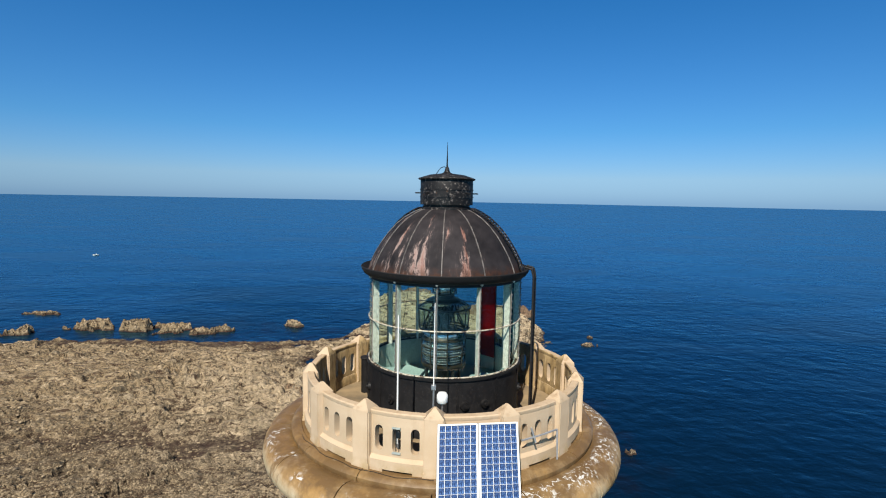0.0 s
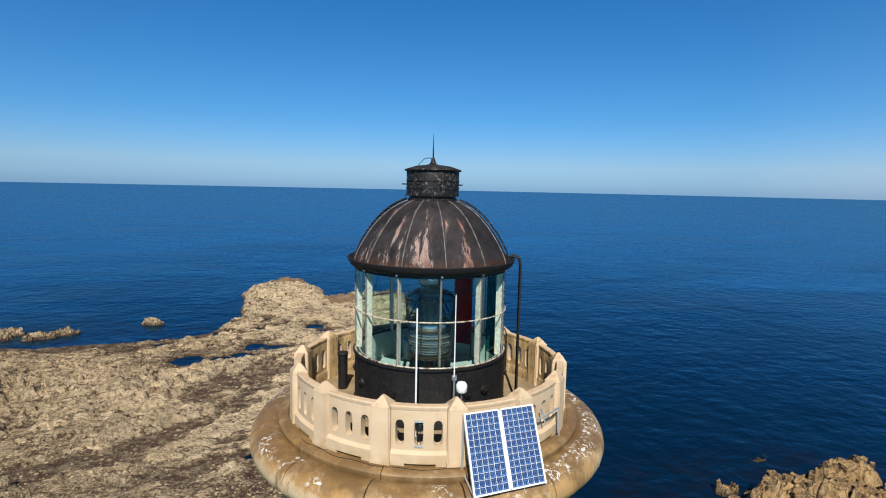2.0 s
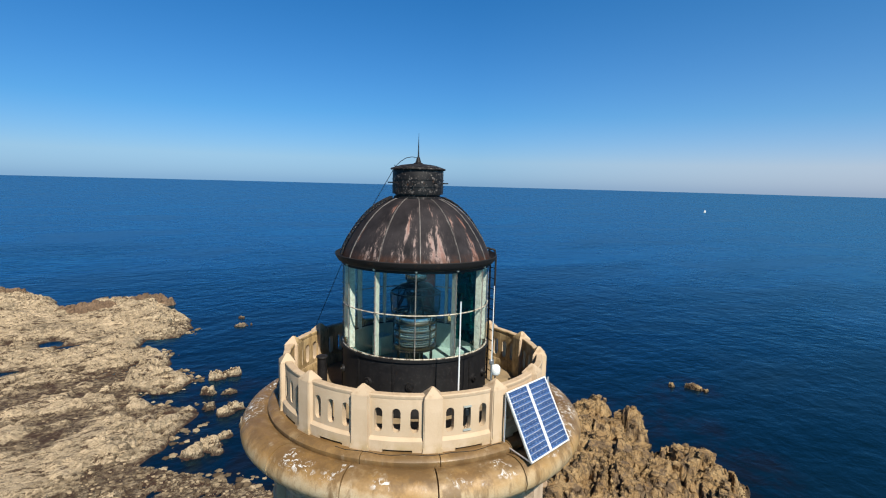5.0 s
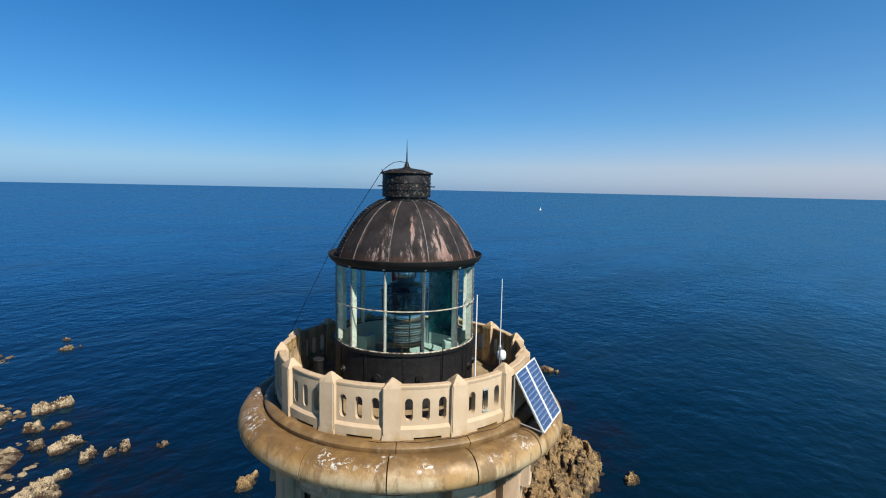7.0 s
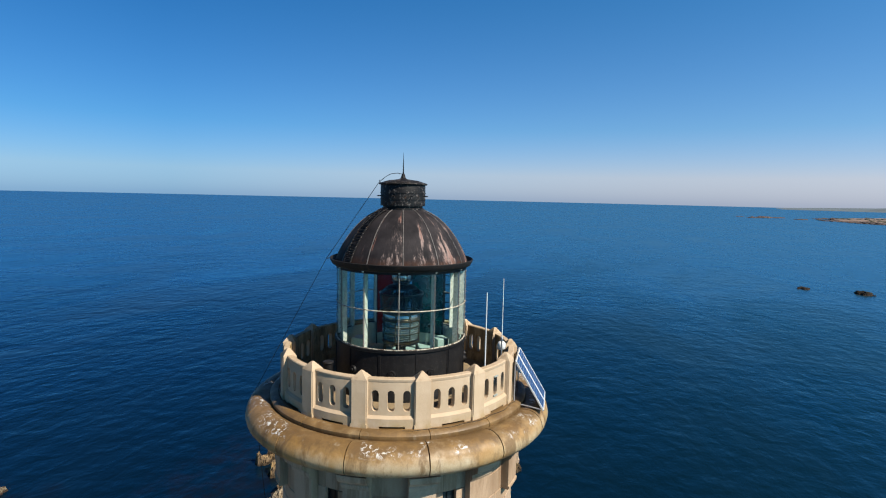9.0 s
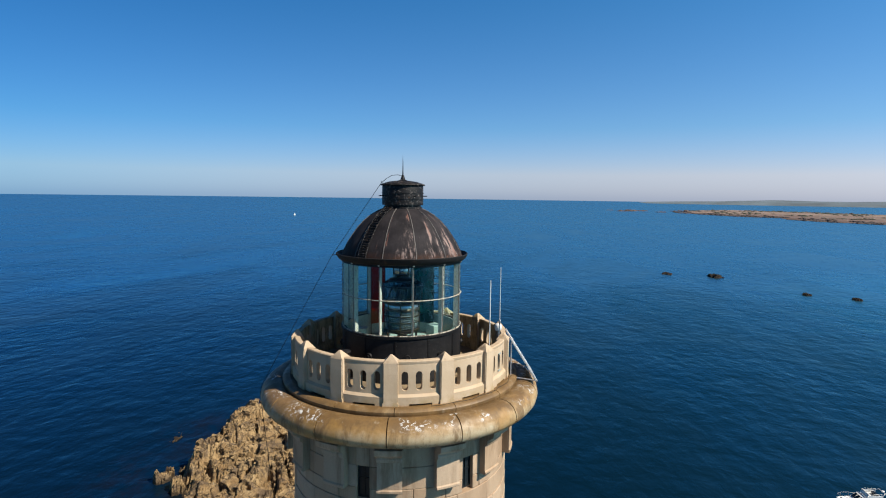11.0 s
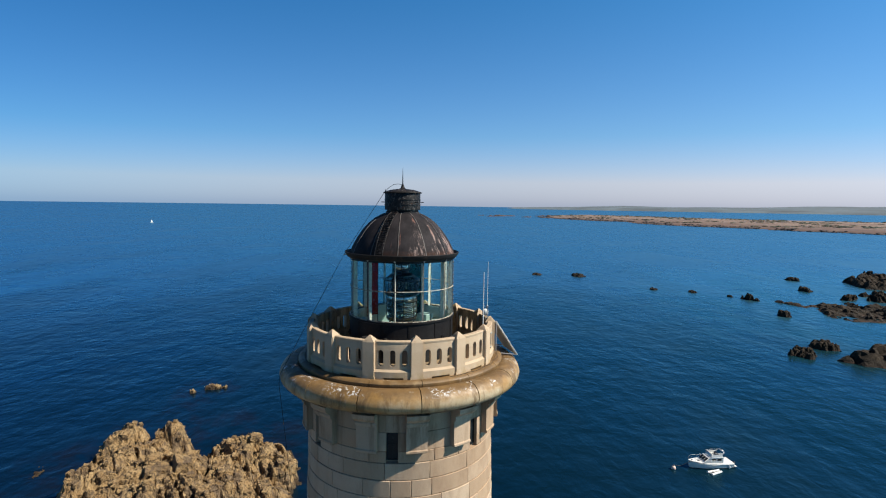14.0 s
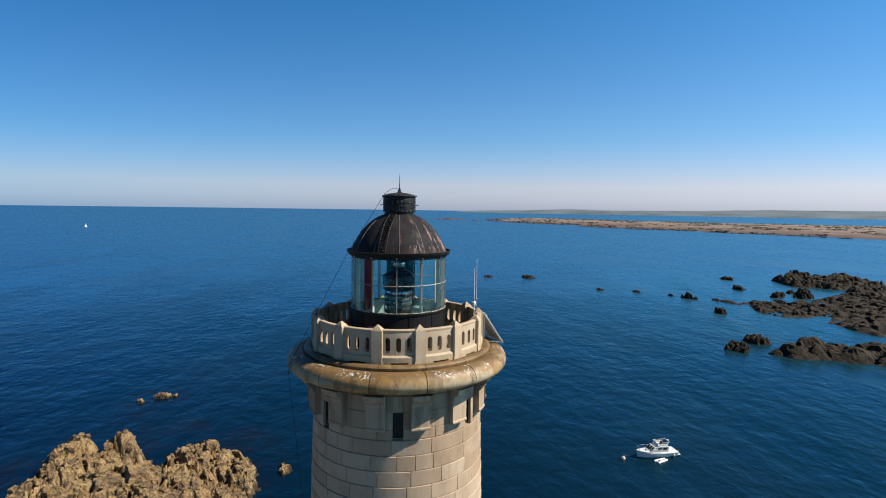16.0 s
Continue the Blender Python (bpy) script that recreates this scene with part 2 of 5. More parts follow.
def rock_mat(name, light, dark, weed=0.5, low=0.6, grain=1.0, fall=0.28, tide=0.65):
    m = Nodes(name, 0.85, 0, 0.25)
    z = m.z()[2]
    mid = tuple((a * 2 + b) / 3 for a, b in zip(light, dark))
    c = m.mix(m.ramp(m.noise(0.10, 5, 0.65), 0.38, 0.62), tuple(v * 0.62 for v in light), tuple(v * 1.15 for v in light))
    c = m.mix(m.ramp(m.noise(0.6, 7, 0.75), 0.46, 0.64, 0, 0.85 * grain), c, mid)
    c = m.mix(m.ramp(m.noise(2.6, 6, 0.75), 0.52, 0.64, 0, 0.95 * grain), c, tuple(v * 0.45 for v in light))
    c = m.mix(m.ramp(m.noise(1.7, 6, 0.75), 0.60, 0.70, 0, 0.7), c, tuple(min(0.8, v * 1.5) for v in light))
    haze = 0.15 if name == "shore_rock" else 0.55
    c = m.mix(m.ramp(m.noise(0.33, 6, 0.75), 0.52, 0.62, 0, haze * grain), c, tuple(v * 0.38 for v in light))
    c = m.mix(m.ramp(m.noise(1.2, 8, 0.85), 0.40, 0.56, haze * grain, 0.0), c, tuple(v * 0.35 for v in light))
    # the western rock is browner and more pitted
    west = m.ramp(m.math("ADD", m.z()[0], m.ramp(m.noise(0.03, 4), 0.3, 0.7, -22, 22)), -75, -15, 1.0, 0.0)
    c = m.mix(m.math("MULTIPLY", west, 0.62), c, (0.29, 0.20, 0.10))
    if name == "shore_rock":
        near = m.math("MULTIPLY", m.ramp(m.math("ADD", m.z()[1], m.ramp(m.noise(0.04, 4), 0.3, 0.7, -14, 14)), 84, 104, 1.0, 0.0), m.ramp(m.z()[0], -42, -24, 1.0, 0.0))
        c = m.mix(m.math("MULTIPLY", near, m.ramp(m.noise(0.9, 8, 0.82), 0.44, 0.52, 0.8, 0.0)), c, (0.085, 0.058, 0.032))
    worn = m.math("ADD", m.math("MULTIPLY", west, 0.7), 0.35) if name == "shore_rock" else 0.6
    # dark specks painted in for the shade of small holes
    pit_shade = tuple(v * 0.15 for v in light)
    c = m.mix(m.math("MULTIPLY", worn, m.ramp(m.noise(1.3, 8, 0.8), 0.435, 0.465, min(1, 1.1 * grain), 0.0)), c, pit_shade)
    c = m.mix(m.math("MULTIPLY", worn, m.ramp(m.noise(0.5, 9, 0.8, (0.5, 1.4, 1)), 0.425, 0.45, min(1, 1.1 * grain), 0.0)), c, pit_shade)
    if name == "shore_rock":
        # pale patches, dark pits, and clumps of red-brown weed, all sharp-edged
        # the patches and pits colour in highlights and shadows of small relief
        c = m.mix(m.ramp(m.noise(0.42, 9, 0.78, (0.7, 1.2, 1), 0.3), 0.53, 0.57, 0, 0.45), c, (0.80, 0.64, 0.43))
        c = m.mix(m.ramp(m.noise(1.6, 10, 0.86, (0.7, 1.2, 1)), 0.435, 0.455, 0.9, 0.0), c, tuple(v * 0.20 for v in light))
        c = m.mix(m.ramp(m.noise(0.5, 10, 0.84, (0.55, 1.4, 1), 0.4), 0.45, 0.465, 0.95, 0.0), c, (0.065, 0.036, 0.020))
        c = m.mix(m.math("MULTIPLY", near, m.ramp(m.noise(3.2, 6, 0.8), 0.46, 0.52, 0.75, 0.0)), c, (0.075, 0.050, 0.028))
        c = m.mix(m.math("MULTIPLY", near, m.ramp(m.noise(2.7, 6, 0.8), 0.56, 0.61, 0, 0.7)), c, (0.66, 0.53, 0.34))
    # open joints
    for scale, keep in ((0.20, 0.9),):
        v = m.n("TexVoronoi")
        v.feature = "DISTANCE_TO_EDGE"
        v.inputs["Scale"].default_value = scale
        warp = m.n("Mix")
        warp.data_type, warp.blend_type = "RGBA", "ADD"
        warp.inputs["Factor"].default_value = 1.0
        wob = m.n("TexNoise")
        m.put(wob.inputs["Vector"], m.co)
        wob.inputs["Scale"].default_value, wob.inputs["Detail"].default_value = scale * 1.6, 5
        m.put(warp.inputs["A"], m.scaled((0.7, 1.25, 0.9)))
        gain = m.n("VectorMath")
        gain.operation = "SCALE"
        m.put(gain.inputs[0], wob.outputs["Color"])
        gain.inputs["Scale"].default_value = 1.4 / scale
        m.put(warp.inputs["B"], gain.outputs[0])
        m.put(v.inputs["Vector"], warp.outputs["Result"])
        gap = m.math("MULTIPLY", m.ramp(v.outputs["Distance"], 0.012, 0.075, keep, 0.0), m.ramp(m.noise(0.16 * scale + 0.05, 4), 0.52, 0.64))
        c = m.mix(gap, c, tuple(q * 0.16 for q in light))
        m.bump(m.ramp(v.outputs["Distance"], 0.0, 0.10), 0.35, 0.2 / scale)
    # seaweed lies in ragged patches, drawn out along the ledges
    wet = m.math("ADD", m.ramp(z, low, low + 1.4, fall, -fall), m.ramp(m.noise(0.05, 5, 0.7), 0.3, 0.75, -0.24, 0.28))
    wet = m.math("ADD", wet, m.ramp(m.noise(0.42, 8, 0.8, (0.55, 1.3, 1)), 0.28, 0.72, -0.34, 0.34))
    c = m.mix(m.math("MULTIPLY", m.math("MULTIPLY", m.ramp(wet, 0.05, 0.10), weed), m.ramp(m.noise(0.8, 8, 0.82), 0.45, 0.51, 1.0, 0.5)), c, m.mix(m.noise(3.0, 5, 0.7), tuple(v * 0.5 for v in dark), tuple(v * 1.7 for v in dark)))
    # dark tide band
    c = m.mix(m.ramp(m.math("ADD", z, m.ramp(m.noise(0.4, 4), 0.3, 0.7, -0.3, 0.3)), tide - 0.35, tide, 0.92, 0.0), c, m.mix(m.noise(1.2, 4), tuple(v * 0.7 for v in dark), (0.085, 0.040, 0.026)))
    m.colour(c).bump(m.noise(0.8, 9, 0.75), 0.7, 0.5 * grain).bump(m.noise(4, 7, 0.75), 0.7, 0.26)
    return m.mat


def sea_mat():
    """Dark, clear water under a tinted sky gloss that grows at a slant."""
    m = Nodes("sea")
    big = m.noise(0.006, 5, 0.65, (1, 1.6, 1), 0.6)
    c = m.mix(m.ramp(big, 0.3, 0.7), (0.0004, 0.0052, 0.0130), (0.0007, 0.0080, 0.0215))
    # pale sand under the shallows about the reef, brown weed under the water round the rocks
    x, y = m.z()[0], m.z()[1]
    def spot(cx, cy, rx, ry, edge=0.55):
        u = m.math("DIVIDE", m.math("SUBTRACT", x, cx), rx)
        v = m.math("DIVIDE", m.math("SUBTRACT", y, cy), ry)
        d = m.math("ADD", m.math("MULTIPLY", u, u), m.math("MULTIPLY", v, v))
        d = m.math("ADD", d, m.ramp(m.noise(0.05, 5, 0.7), 0.3, 0.7, -0.45, 0.45))
        return m.ramp(d, edge, 1.0, 1.0, 0.0)
    c = m.mix(m.ramp(m.math("SUBTRACT", m.math("MULTIPLY", x, 0.5), m.math("MULTIPLY", y, 0.85)), -10, 170, 0.0, 0.9), c, (0.0010, 0.0120, 0.0150))
    c = m.mix(m.math("MULTIPLY", spot(250, -255, 190, 150, 0.1), 0.9), c, (0.003, 0.034, 0.046))
    for cx, cy, rx, ry in ((72, 44, 40, 30), (14, 96, 28, 50), (-90, 178, 75, 18), (121, 55, 12, 9)):
        c = m.mix(m.math("MULTIPLY", m.math("MULTIPLY", spot(cx, cy, rx, ry), 0.8), m.ramp(m.noise(0.16, 5, 0.7), 0.42, 0.58)), c, (0.0036, 0.0044, 0.0065))
    swell, chop, ripple = m.noise(0.075, 2, 0.5, (0.85, 1.0, 1), 0.3), m.noise(0.26, 3, 0.5, (0.85, 1.0, 1), 0.25), m.noise(1.0, 3, 0.55)
    m.bump(swell, 0.5, 1.3).bump(chop, 0.55, 0.6).bump(ripple, 0.3, 0.10)
    normal = m.b.inputs["Normal"].links[0].from_socket
    d, g, mixed, f = m.n("BsdfDiffuse"), m.n("BsdfGlossy"), m.n("MixShader"), m.n("Fresnel")
    m.put(d.inputs["Color"], c)
    m.put(g.inputs["Color"], (0.345, 0.765, 0.99))
    m.put(g.inputs["Roughness"], m.ramp(m.noise(0.010, 5, 0.7, (0.8, 1.6, 1), 0.8), 0.35, 0.65, 0.20, 0.34))
    f.inputs["IOR"].default_value = 1.33
    m.put(g.inputs["Normal"], normal)
    gentle = m.n("Bump")
    m.put(gentle.inputs["Height"], m.math("ADD", chop, m.math("MULTIPLY", swell, 0.8)))
    gentle.inputs["Strength"].default_value, gentle.inputs["Distance"].default_value = 0.6, 0.58
    m.put(f.inputs["Normal"], gentle.outputs[0])
    # wind lanes
    lanes = m.ramp(m.noise(0.008, 7, 0.72, (0.6, 1.7, 1), 1.2), 0.33, 0.67, 0.85, 1.38)
    m.put(mixed.inputs[0], m.math("MINIMUM", m.math("ADD", m.math("MULTIPLY", m.math("POWER", f.outputs[0], 1.12), lanes), 0.006), 0.54))
    m.put(mixed.inputs[1], d.outputs[0])
    m.put(mixed.inputs[2], g.outputs[0])
    m.put(m.t.nodes["Material Output"].inputs[0], mixed.outputs[0])
    return m.mat


def crag_mat():
    """Jointed granite: ochre and tan, grey where it has weathered, dark in the joints and at the tide line."""
    m = Nodes("crag_rock", 0.85, 0, 0.2)
    z = m.z()[2]
    c = m.mix(m.ramp(m.noise(0.4, 5, 0.65), 0.38, 0.62), (0.36, 0.225, 0.10), (0.60, 0.415, 0.205))
    c = m.mix(m.ramp(m.noise(0.45, 6, 0.7, (1, 1, 0.6), 0.6), 0.50, 0.57, 0, 0.8), c, (0.165, 0.118, 0.08))
    c = m.mix(m.ramp(m.noise(1.6, 6, 0.75), 0.55, 0.63, 0, 0.8), c, (0.15, 0.10, 0.055))
    c = m.mix(m.ramp(m.noise(1.1, 5, 0.7, None, 0.4), 0.60, 0.68, 0, 0.5), c, (0.74, 0.57, 0.34))
    c = m.mix(m.ramp(m.noise(6, 5, 0.75), 0.56, 0.66, 0, 0.6), c, (0.16, 0.11, 0.065))
    v = m.n("TexVoronoi")
    v.feature = "DISTANCE_TO_EDGE"
    v.inputs["Scale"].default_value = 0.5
    wob = m.n("TexNoise")
    m.put(wob.inputs["Vector"], m.co)
    wob.inputs["Scale"].default_value, wob.inputs["Detail"].default_value = 0.5, 5
    shift = m.n("VectorMath")
    shift.operation = "MULTIPLY_ADD"
    m.put(shift.inputs[0], wob.outputs["Color"])
    shift.inputs[1].default_value = (2.2, 2.2, 2.2)
    m.put(shift.inputs[2], m.scaled((0.75, 1.1, 0.9)))
    m.put(v.inputs["Vector"], shift.outputs[0])
    gap = m.math("MULTIPLY", m.ramp(v.outputs["Distance"], 0.008, 0.045, 0.85, 0.0), m.ramp(m.noise(0.3, 4), 0.40, 0.52))
    c = m.mix(gap, c, (0.045, 0.032, 0.020))
    c = m.mix(m.ramp(m.math("ADD", z, m.ramp(m.noise(0.4, 4), 0.3, 0.7, -0.6, 0.6)), 0.35, 1.0, 0.92, 0.0), c, m.mix(m.noise(1.2, 4), (0.026, 0.024, 0.016), (0.085, 0.050, 0.028)))
    m.bump(m.ramp(v.outputs["Distance"], 0.0, 0.10), 0.4, 0.3)
    m.colour(c).bump(m.noise(0.9, 8, 0.75), 0.8, 0.6).bump(m.noise(4, 7, 0.75), 0.7, 0.22)
    return m.mat


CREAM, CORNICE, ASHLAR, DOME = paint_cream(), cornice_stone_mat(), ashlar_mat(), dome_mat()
BLACK, COWL, GUTTER = black_iron_mat("black_painted_iron", 0.07), black_iron_mat("flaking_black_iron", 0.9), rusty_gutter_mat()
GLASS, PRISM, CELL, SEA = glass_mat(), prism_mat(), cell_mat(), sea_mat()
SMOKE = glass_mat("grey_storm_glass", (0.74, 0.82, 0.84))
SILVER = plain("silvered_glass", (0.95, 1.0, 0.98), 0.18, 0.85, 0.3, 18)


def stained_glass(name, tint, body):
    m = Nodes(name)
    t, d, tr, x, y = m.n("BsdfTransparent"), m.n("BsdfDiffuse"), m.n("BsdfTranslucent"), m.n("MixShader"), m.n("MixShader")
    m.put(t.inputs[0], tint)
    for q in (d, tr):
        m.put(q.inputs[0], m.mix(m.ramp(m.noise(4, 4), 0.35, 0.65), tuple(v * 0.8 for v in body), body))
    x.inputs[0].default_value, y.inputs[0].default_value = 0.5, 0.5
    m.put(x.inputs[1], d.outputs[0])
    m.put(x.inputs[2], tr.outputs[0])
    m.put(y.inputs[1], t.outputs[0])
    m.put(y.inputs[2], x.outputs[0])
    m.put(m.t.nodes["Material Output"].inputs[0], y.outputs[0])
    return m.mat


RED, GREEN = stained_glass("red_glass", (0.85, 0.06, 0.03), (0.42, 0.035, 0.02)), stained_glass("green_glass", (0.02, 0.42, 0.42), (0.01, 0.15, 0.15))
SEAM = plain("worn_lead", (0.15, 0.135, 0.125), 0.6, 0, 0.7, 9)
RUSTBAR = plain("weathered_grey_bar", (0.22, 0.20, 0.17), 0.6, 0, 0.6, 20)
WHITE = plain("white_paint", (0.95, 0.96, 0.93), 0.45, 0, 0.04)
CHIPPED = plain("chipped_white_paint", (0.74, 0.72, 0.62), 0.55, 0, 0.3, 14)
def chipped_ring():
    m = Nodes("chipped_rusty_white", 0.55)
    c = m.mix(m.ramp(m.noise(9, 6, 0.75), 0.42, 0.52), (0.075, 0.042, 0.024), (0.66, 0.60, 0.46))
    m.colour(m.mix(m.ramp(m.noise(31, 4), 0.55, 0.65, 0, 0.7), c, (0.16, 0.10, 0.06))).bump(m.noise(25, 4), 0.4, 0.004)
    return m.mat


CHIPRING = chipped_ring()
STEEL = plain("galvanised_steel", (0.42, 0.43, 0.44), 0.45, 0.7)
ALU = plain("aluminium_frame", (0.72, 0.73, 0.75), 0.35, 0.6)
PALEGREEN = plain("pale_green_paint", (0.46, 0.62, 0.57), 0.5)
FLOORGREEN = plain("floor_green", (0.44, 0.60, 0.56), 0.55)
DULLGREEN = plain("dull_green_paint", (0.42, 0.46, 0.42), 0.6)
PITCH = plain("dark_window", (0.006, 0.008, 0.010), 0.5)
DARK = plain("dark_metal", (0.02, 0.025, 0.028), 0.4, 0.4)
BRASS = plain("tarnished_brass", (0.12, 0.095, 0.055), 0.35, 0.7)
ROCK = rock_mat("shore_rock", (0.69, 0.545, 0.355), (0.040, 0.024, 0.014), 0.94, 0.2, 0.85, 0.42, 0.5)
CRAG = crag_mat()
LICHEN = rock_mat("lichen_rock", (0.36, 0.24, 0.15), (0.05, 0.03, 0.02), 0.2, 0.0, 1.0, 0.28, 0.3)
FOAM_ROCK = rock_mat("foam_white_rock", (0.74, 0.70, 0.60), (0.10, 0.06, 0.04), 0.2, 0.0, 0.3, 0.28, 0.3)
REEF = rock_mat("dark_reef_rock", (0.075, 0.050, 0.026), (0.016, 0.013, 0.008), 0.7, 1.6)


# ---- building helpers ----
def mesh_of(name, bm, mat, smooth=0.0):
    me = bpy.data.meshes.new(name)
    bmesh.ops.recalc_face_normals(bm, faces=bm.faces)
    bm.to_mesh(me)
    bm.free()
    me.materials.append(mat)
    if smooth:
        me.polygons.foreach_set("use_smooth", [True] * len(me.polygons))
        me.set_sharp_from_angle(angle=radians(smooth))
    return me


def part(name, bm, mat, parent, label="", smooth=40.0):
    ob = new(name, mesh_of(name, bm, mat, smooth))
    ob.parent = parent
    return tagged(ob, label)


def thing(name, label, category, group="", kind="", at=(0, 0, 0)):
    ob = new(name)
    ob.location = at
    ob.empty_display_size = 0.3
    return tagged(ob, label, category, group, kind)


def single(name, bm, mat, label, category, group="", kind="", smooth=40.0):
    return tagged(new(name, mesh_of(name, bm, mat, smooth)), label, category, group, kind)


def pol(r, deg, z):
    return Vector((r * math.cos(radians(deg)), r * math.sin(radians(deg)), z))


def lathe(bm, profile, a0=0.0, a1=360.0, n=64, closed=False):
    """Turn a profile of (r, z) about the z axis. closed: the profile is a loop; an open sweep gets end caps then."""
    full = abs(a1 - a0 - 360) < 1e-6
    cols = n if full else n + 1
    v = [[bm.verts.new(pol(max(r, 1e-4), a0 + (a1 - a0) * i / n, z)) for r, z in profile] for i in range(cols)]
    m = len(profile)
    for i in range(n):
        a, b = v[i], v[(i + 1) % cols]
        for j in range(m if closed else m - 1):
            bm.faces.new((a[j], b[j], b[(j + 1) % m], a[(j + 1) % m]))
    if closed and not full:
        bm.faces.new(v[0])
        bm.faces.new(v[-1])
    return bm


def arc_box(bm, r0, r1, a0, a1, z0, z1, n=3, ch=0.0):
    """A block bent round the axis, its outer edges chamfered by ch."""
    k = math.degrees(ch / r1)
    if not ch:
        return lathe(bm, [(r0, z0), (r1, z0), (r1, z1), (r0, z1)], a0, a1, n, True)
    st = [(a0, r1 - ch, 0.0)] + [(a0 + k + (a1 - a0 - 2 * k) * i / n, r1, ch) for i in range(n + 1)] + [(a1, r1 - ch, 0.0)]
    v = []
    for a, r, c in st:
        lo, hi = (z0 + ch, z1 - ch)
        v.append([bm.verts.new(p) for p in (pol(r0, a, z0), pol(r1 - ch, a, z0), pol(r, a, lo), pol(r, a, hi), pol(r1 - ch, a, z1), pol(r0, a, z1))])
    for a, b in zip(v, v[1:]):
        for j in range(6):
            bm.faces.new((a[j], b[j], b[(j + 1) % 6], a[(j + 1) % 6]))
    bm.faces.new(v[0])
    bm.faces.new(v[-1])
    return bm


def box(bm, size, m=Matrix(), bevel=0.0):
    r = bmesh.ops.create_cube(bm, size=1.0, matrix=m @ Matrix.Diagonal((*size, 1)))
    if bevel:
        es = list({e for v in r["verts"] for e in v.link_edges})
        bmesh.ops.bevel(bm, geom=es, offset=bevel, segments=1, affect="EDGES")
    return bm


def rod(bm, a, b, r0, r1=None, n=8):
    a, b = Vector(a), Vector(b)
    m = Matrix.Translation((a + b) / 2) @ (b - a).to_track_quat("Z", "Y").to_matrix().to_4x4()
    bmesh.ops.create_cone(bm, cap_ends=True, segments=n, radius1=r0, radius2=r0 if r1 is None else r1, depth=(b - a).length, matrix=m)
    return bm


def tube(bm, pts, r, n=6):
    for a, b in zip(pts, pts[1:]):
        rod(bm, a, b, r, r, n)
    return bm


def ball(bm, c, r, scale=(1, 1, 1), u=12, v=8):
    bmesh.ops.create_uvsphere(bm, u_segments=u, v_segments=v, radius=r, matrix=Matrix.Translation(c) @ Matrix.Diagonal((*scale, 1)))
    return bm


def B():
    return bmesh.new()


# ---- noise for rock ----
def lattice(ix, iy, seed):
    h = (ix.astype(np.int64) * 374761393 + iy.astype(np.int64) * 668265263 + seed * 1442695041) & 0xFFFFFFFF
    h = ((h ^ (h >> 13)) * 1274126177) & 0xFFFFFFFF
    return ((h ^ (h >> 16)) & 0xFFFF) / 65535.0


def value(x, y, seed):
    ix, iy = np.floor(x), np.floor(y)
    fx, fy = x - ix, y - iy
    fx, fy = fx * fx * (3 - 2 * fx), fy * fy * (3 - 2 * fy)
    a, b = lattice(ix, iy, seed), lattice(ix + 1, iy, seed)
    c, d = lattice(ix, iy + 1, seed), lattice(ix + 1, iy + 1, seed)
    return (a * (1 - fx) + b * fx) * (1 - fy) + (c * (1 - fx) + d * fx) * fy


def fbm(x, y, size, octaves, seed, ridge=False, gain=0.5):
    out, amp, tot = 0.0, 1.0, 0.0
    for o in range(octaves):
        f = 2.03 ** o / size
        v = value(x * f + 17.3 * o, y * f - 9.1 * o, seed + o)
        out, tot, amp = out + amp * (1 - np.abs(2 * v - 1) if ridge else v), tot + amp, amp * gain
    return out / tot


def blocks(x, y, size, seed):
    """Cells with a height and tilt of their own: fractured rock. Returns the height (-1..1) and the nearness of the crack."""
    x = x / size + 0.35 * (value(x / size * 1.7, y / size * 1.7, seed + 50) - 0.5)
    y = y / size + 0.35 * (value(x * 1.7 + 9, y * 1.7, seed + 51) - 0.5)
    ix, iy = np.floor(x), np.floor(y)
    best, second, h = np.full(x.shape, 9.0), np.full(x.shape, 9.0), np.zeros(x.shape)
    for dx in (-1, 0, 1):
        for dy in (-1, 0, 1):
            cx, cy = ix + dx, iy + dy
            px, py = cx + lattice(cx, cy, seed), cy + lattice(cx, cy, seed + 1)
            d = (x - px) ** 2 + (y - py) ** 2
            hh = 2 * lattice(cx, cy, seed + 2) - 1 + (x - px) * 1.2 * (lattice(cx, cy, seed + 3) - 0.5) + (y - py) * 1.2 * (lattice(cx, cy, seed + 4) - 0.5)
            near = d < best
            second = np.where(near, best, np.minimum(second, d))
            h = np.where(near, hh, h)
            best = np.where(near, d, best)
    return h, np.sqrt(second) - np.sqrt(best)


def inside(x, y, poly):
    """Distance to the outline, positive inside."""
    best, side = np.full(x.shape, 1e9), np.zeros(x.shape, bool)
    for (ax, ay), (bx, by) in zip(poly, poly[1:] + poly[:1]):
        dx, dy = bx - ax, by - ay
        t = np.clip(((x - ax) * dx + (y - ay) * dy) / (dx * dx + dy * dy), 0, 1)
        best = np.minimum(best, np.hypot(x - ax - t * dx, y - ay - t * dy))
        with np.errstate(divide="ignore", invalid="ignore"):
            cross = ((ay > y) != (by > y)) & (x < (bx - ax) * (y - ay) / (by - ay) + ax)
        side ^= cross
    return np.where(side, best, -best)


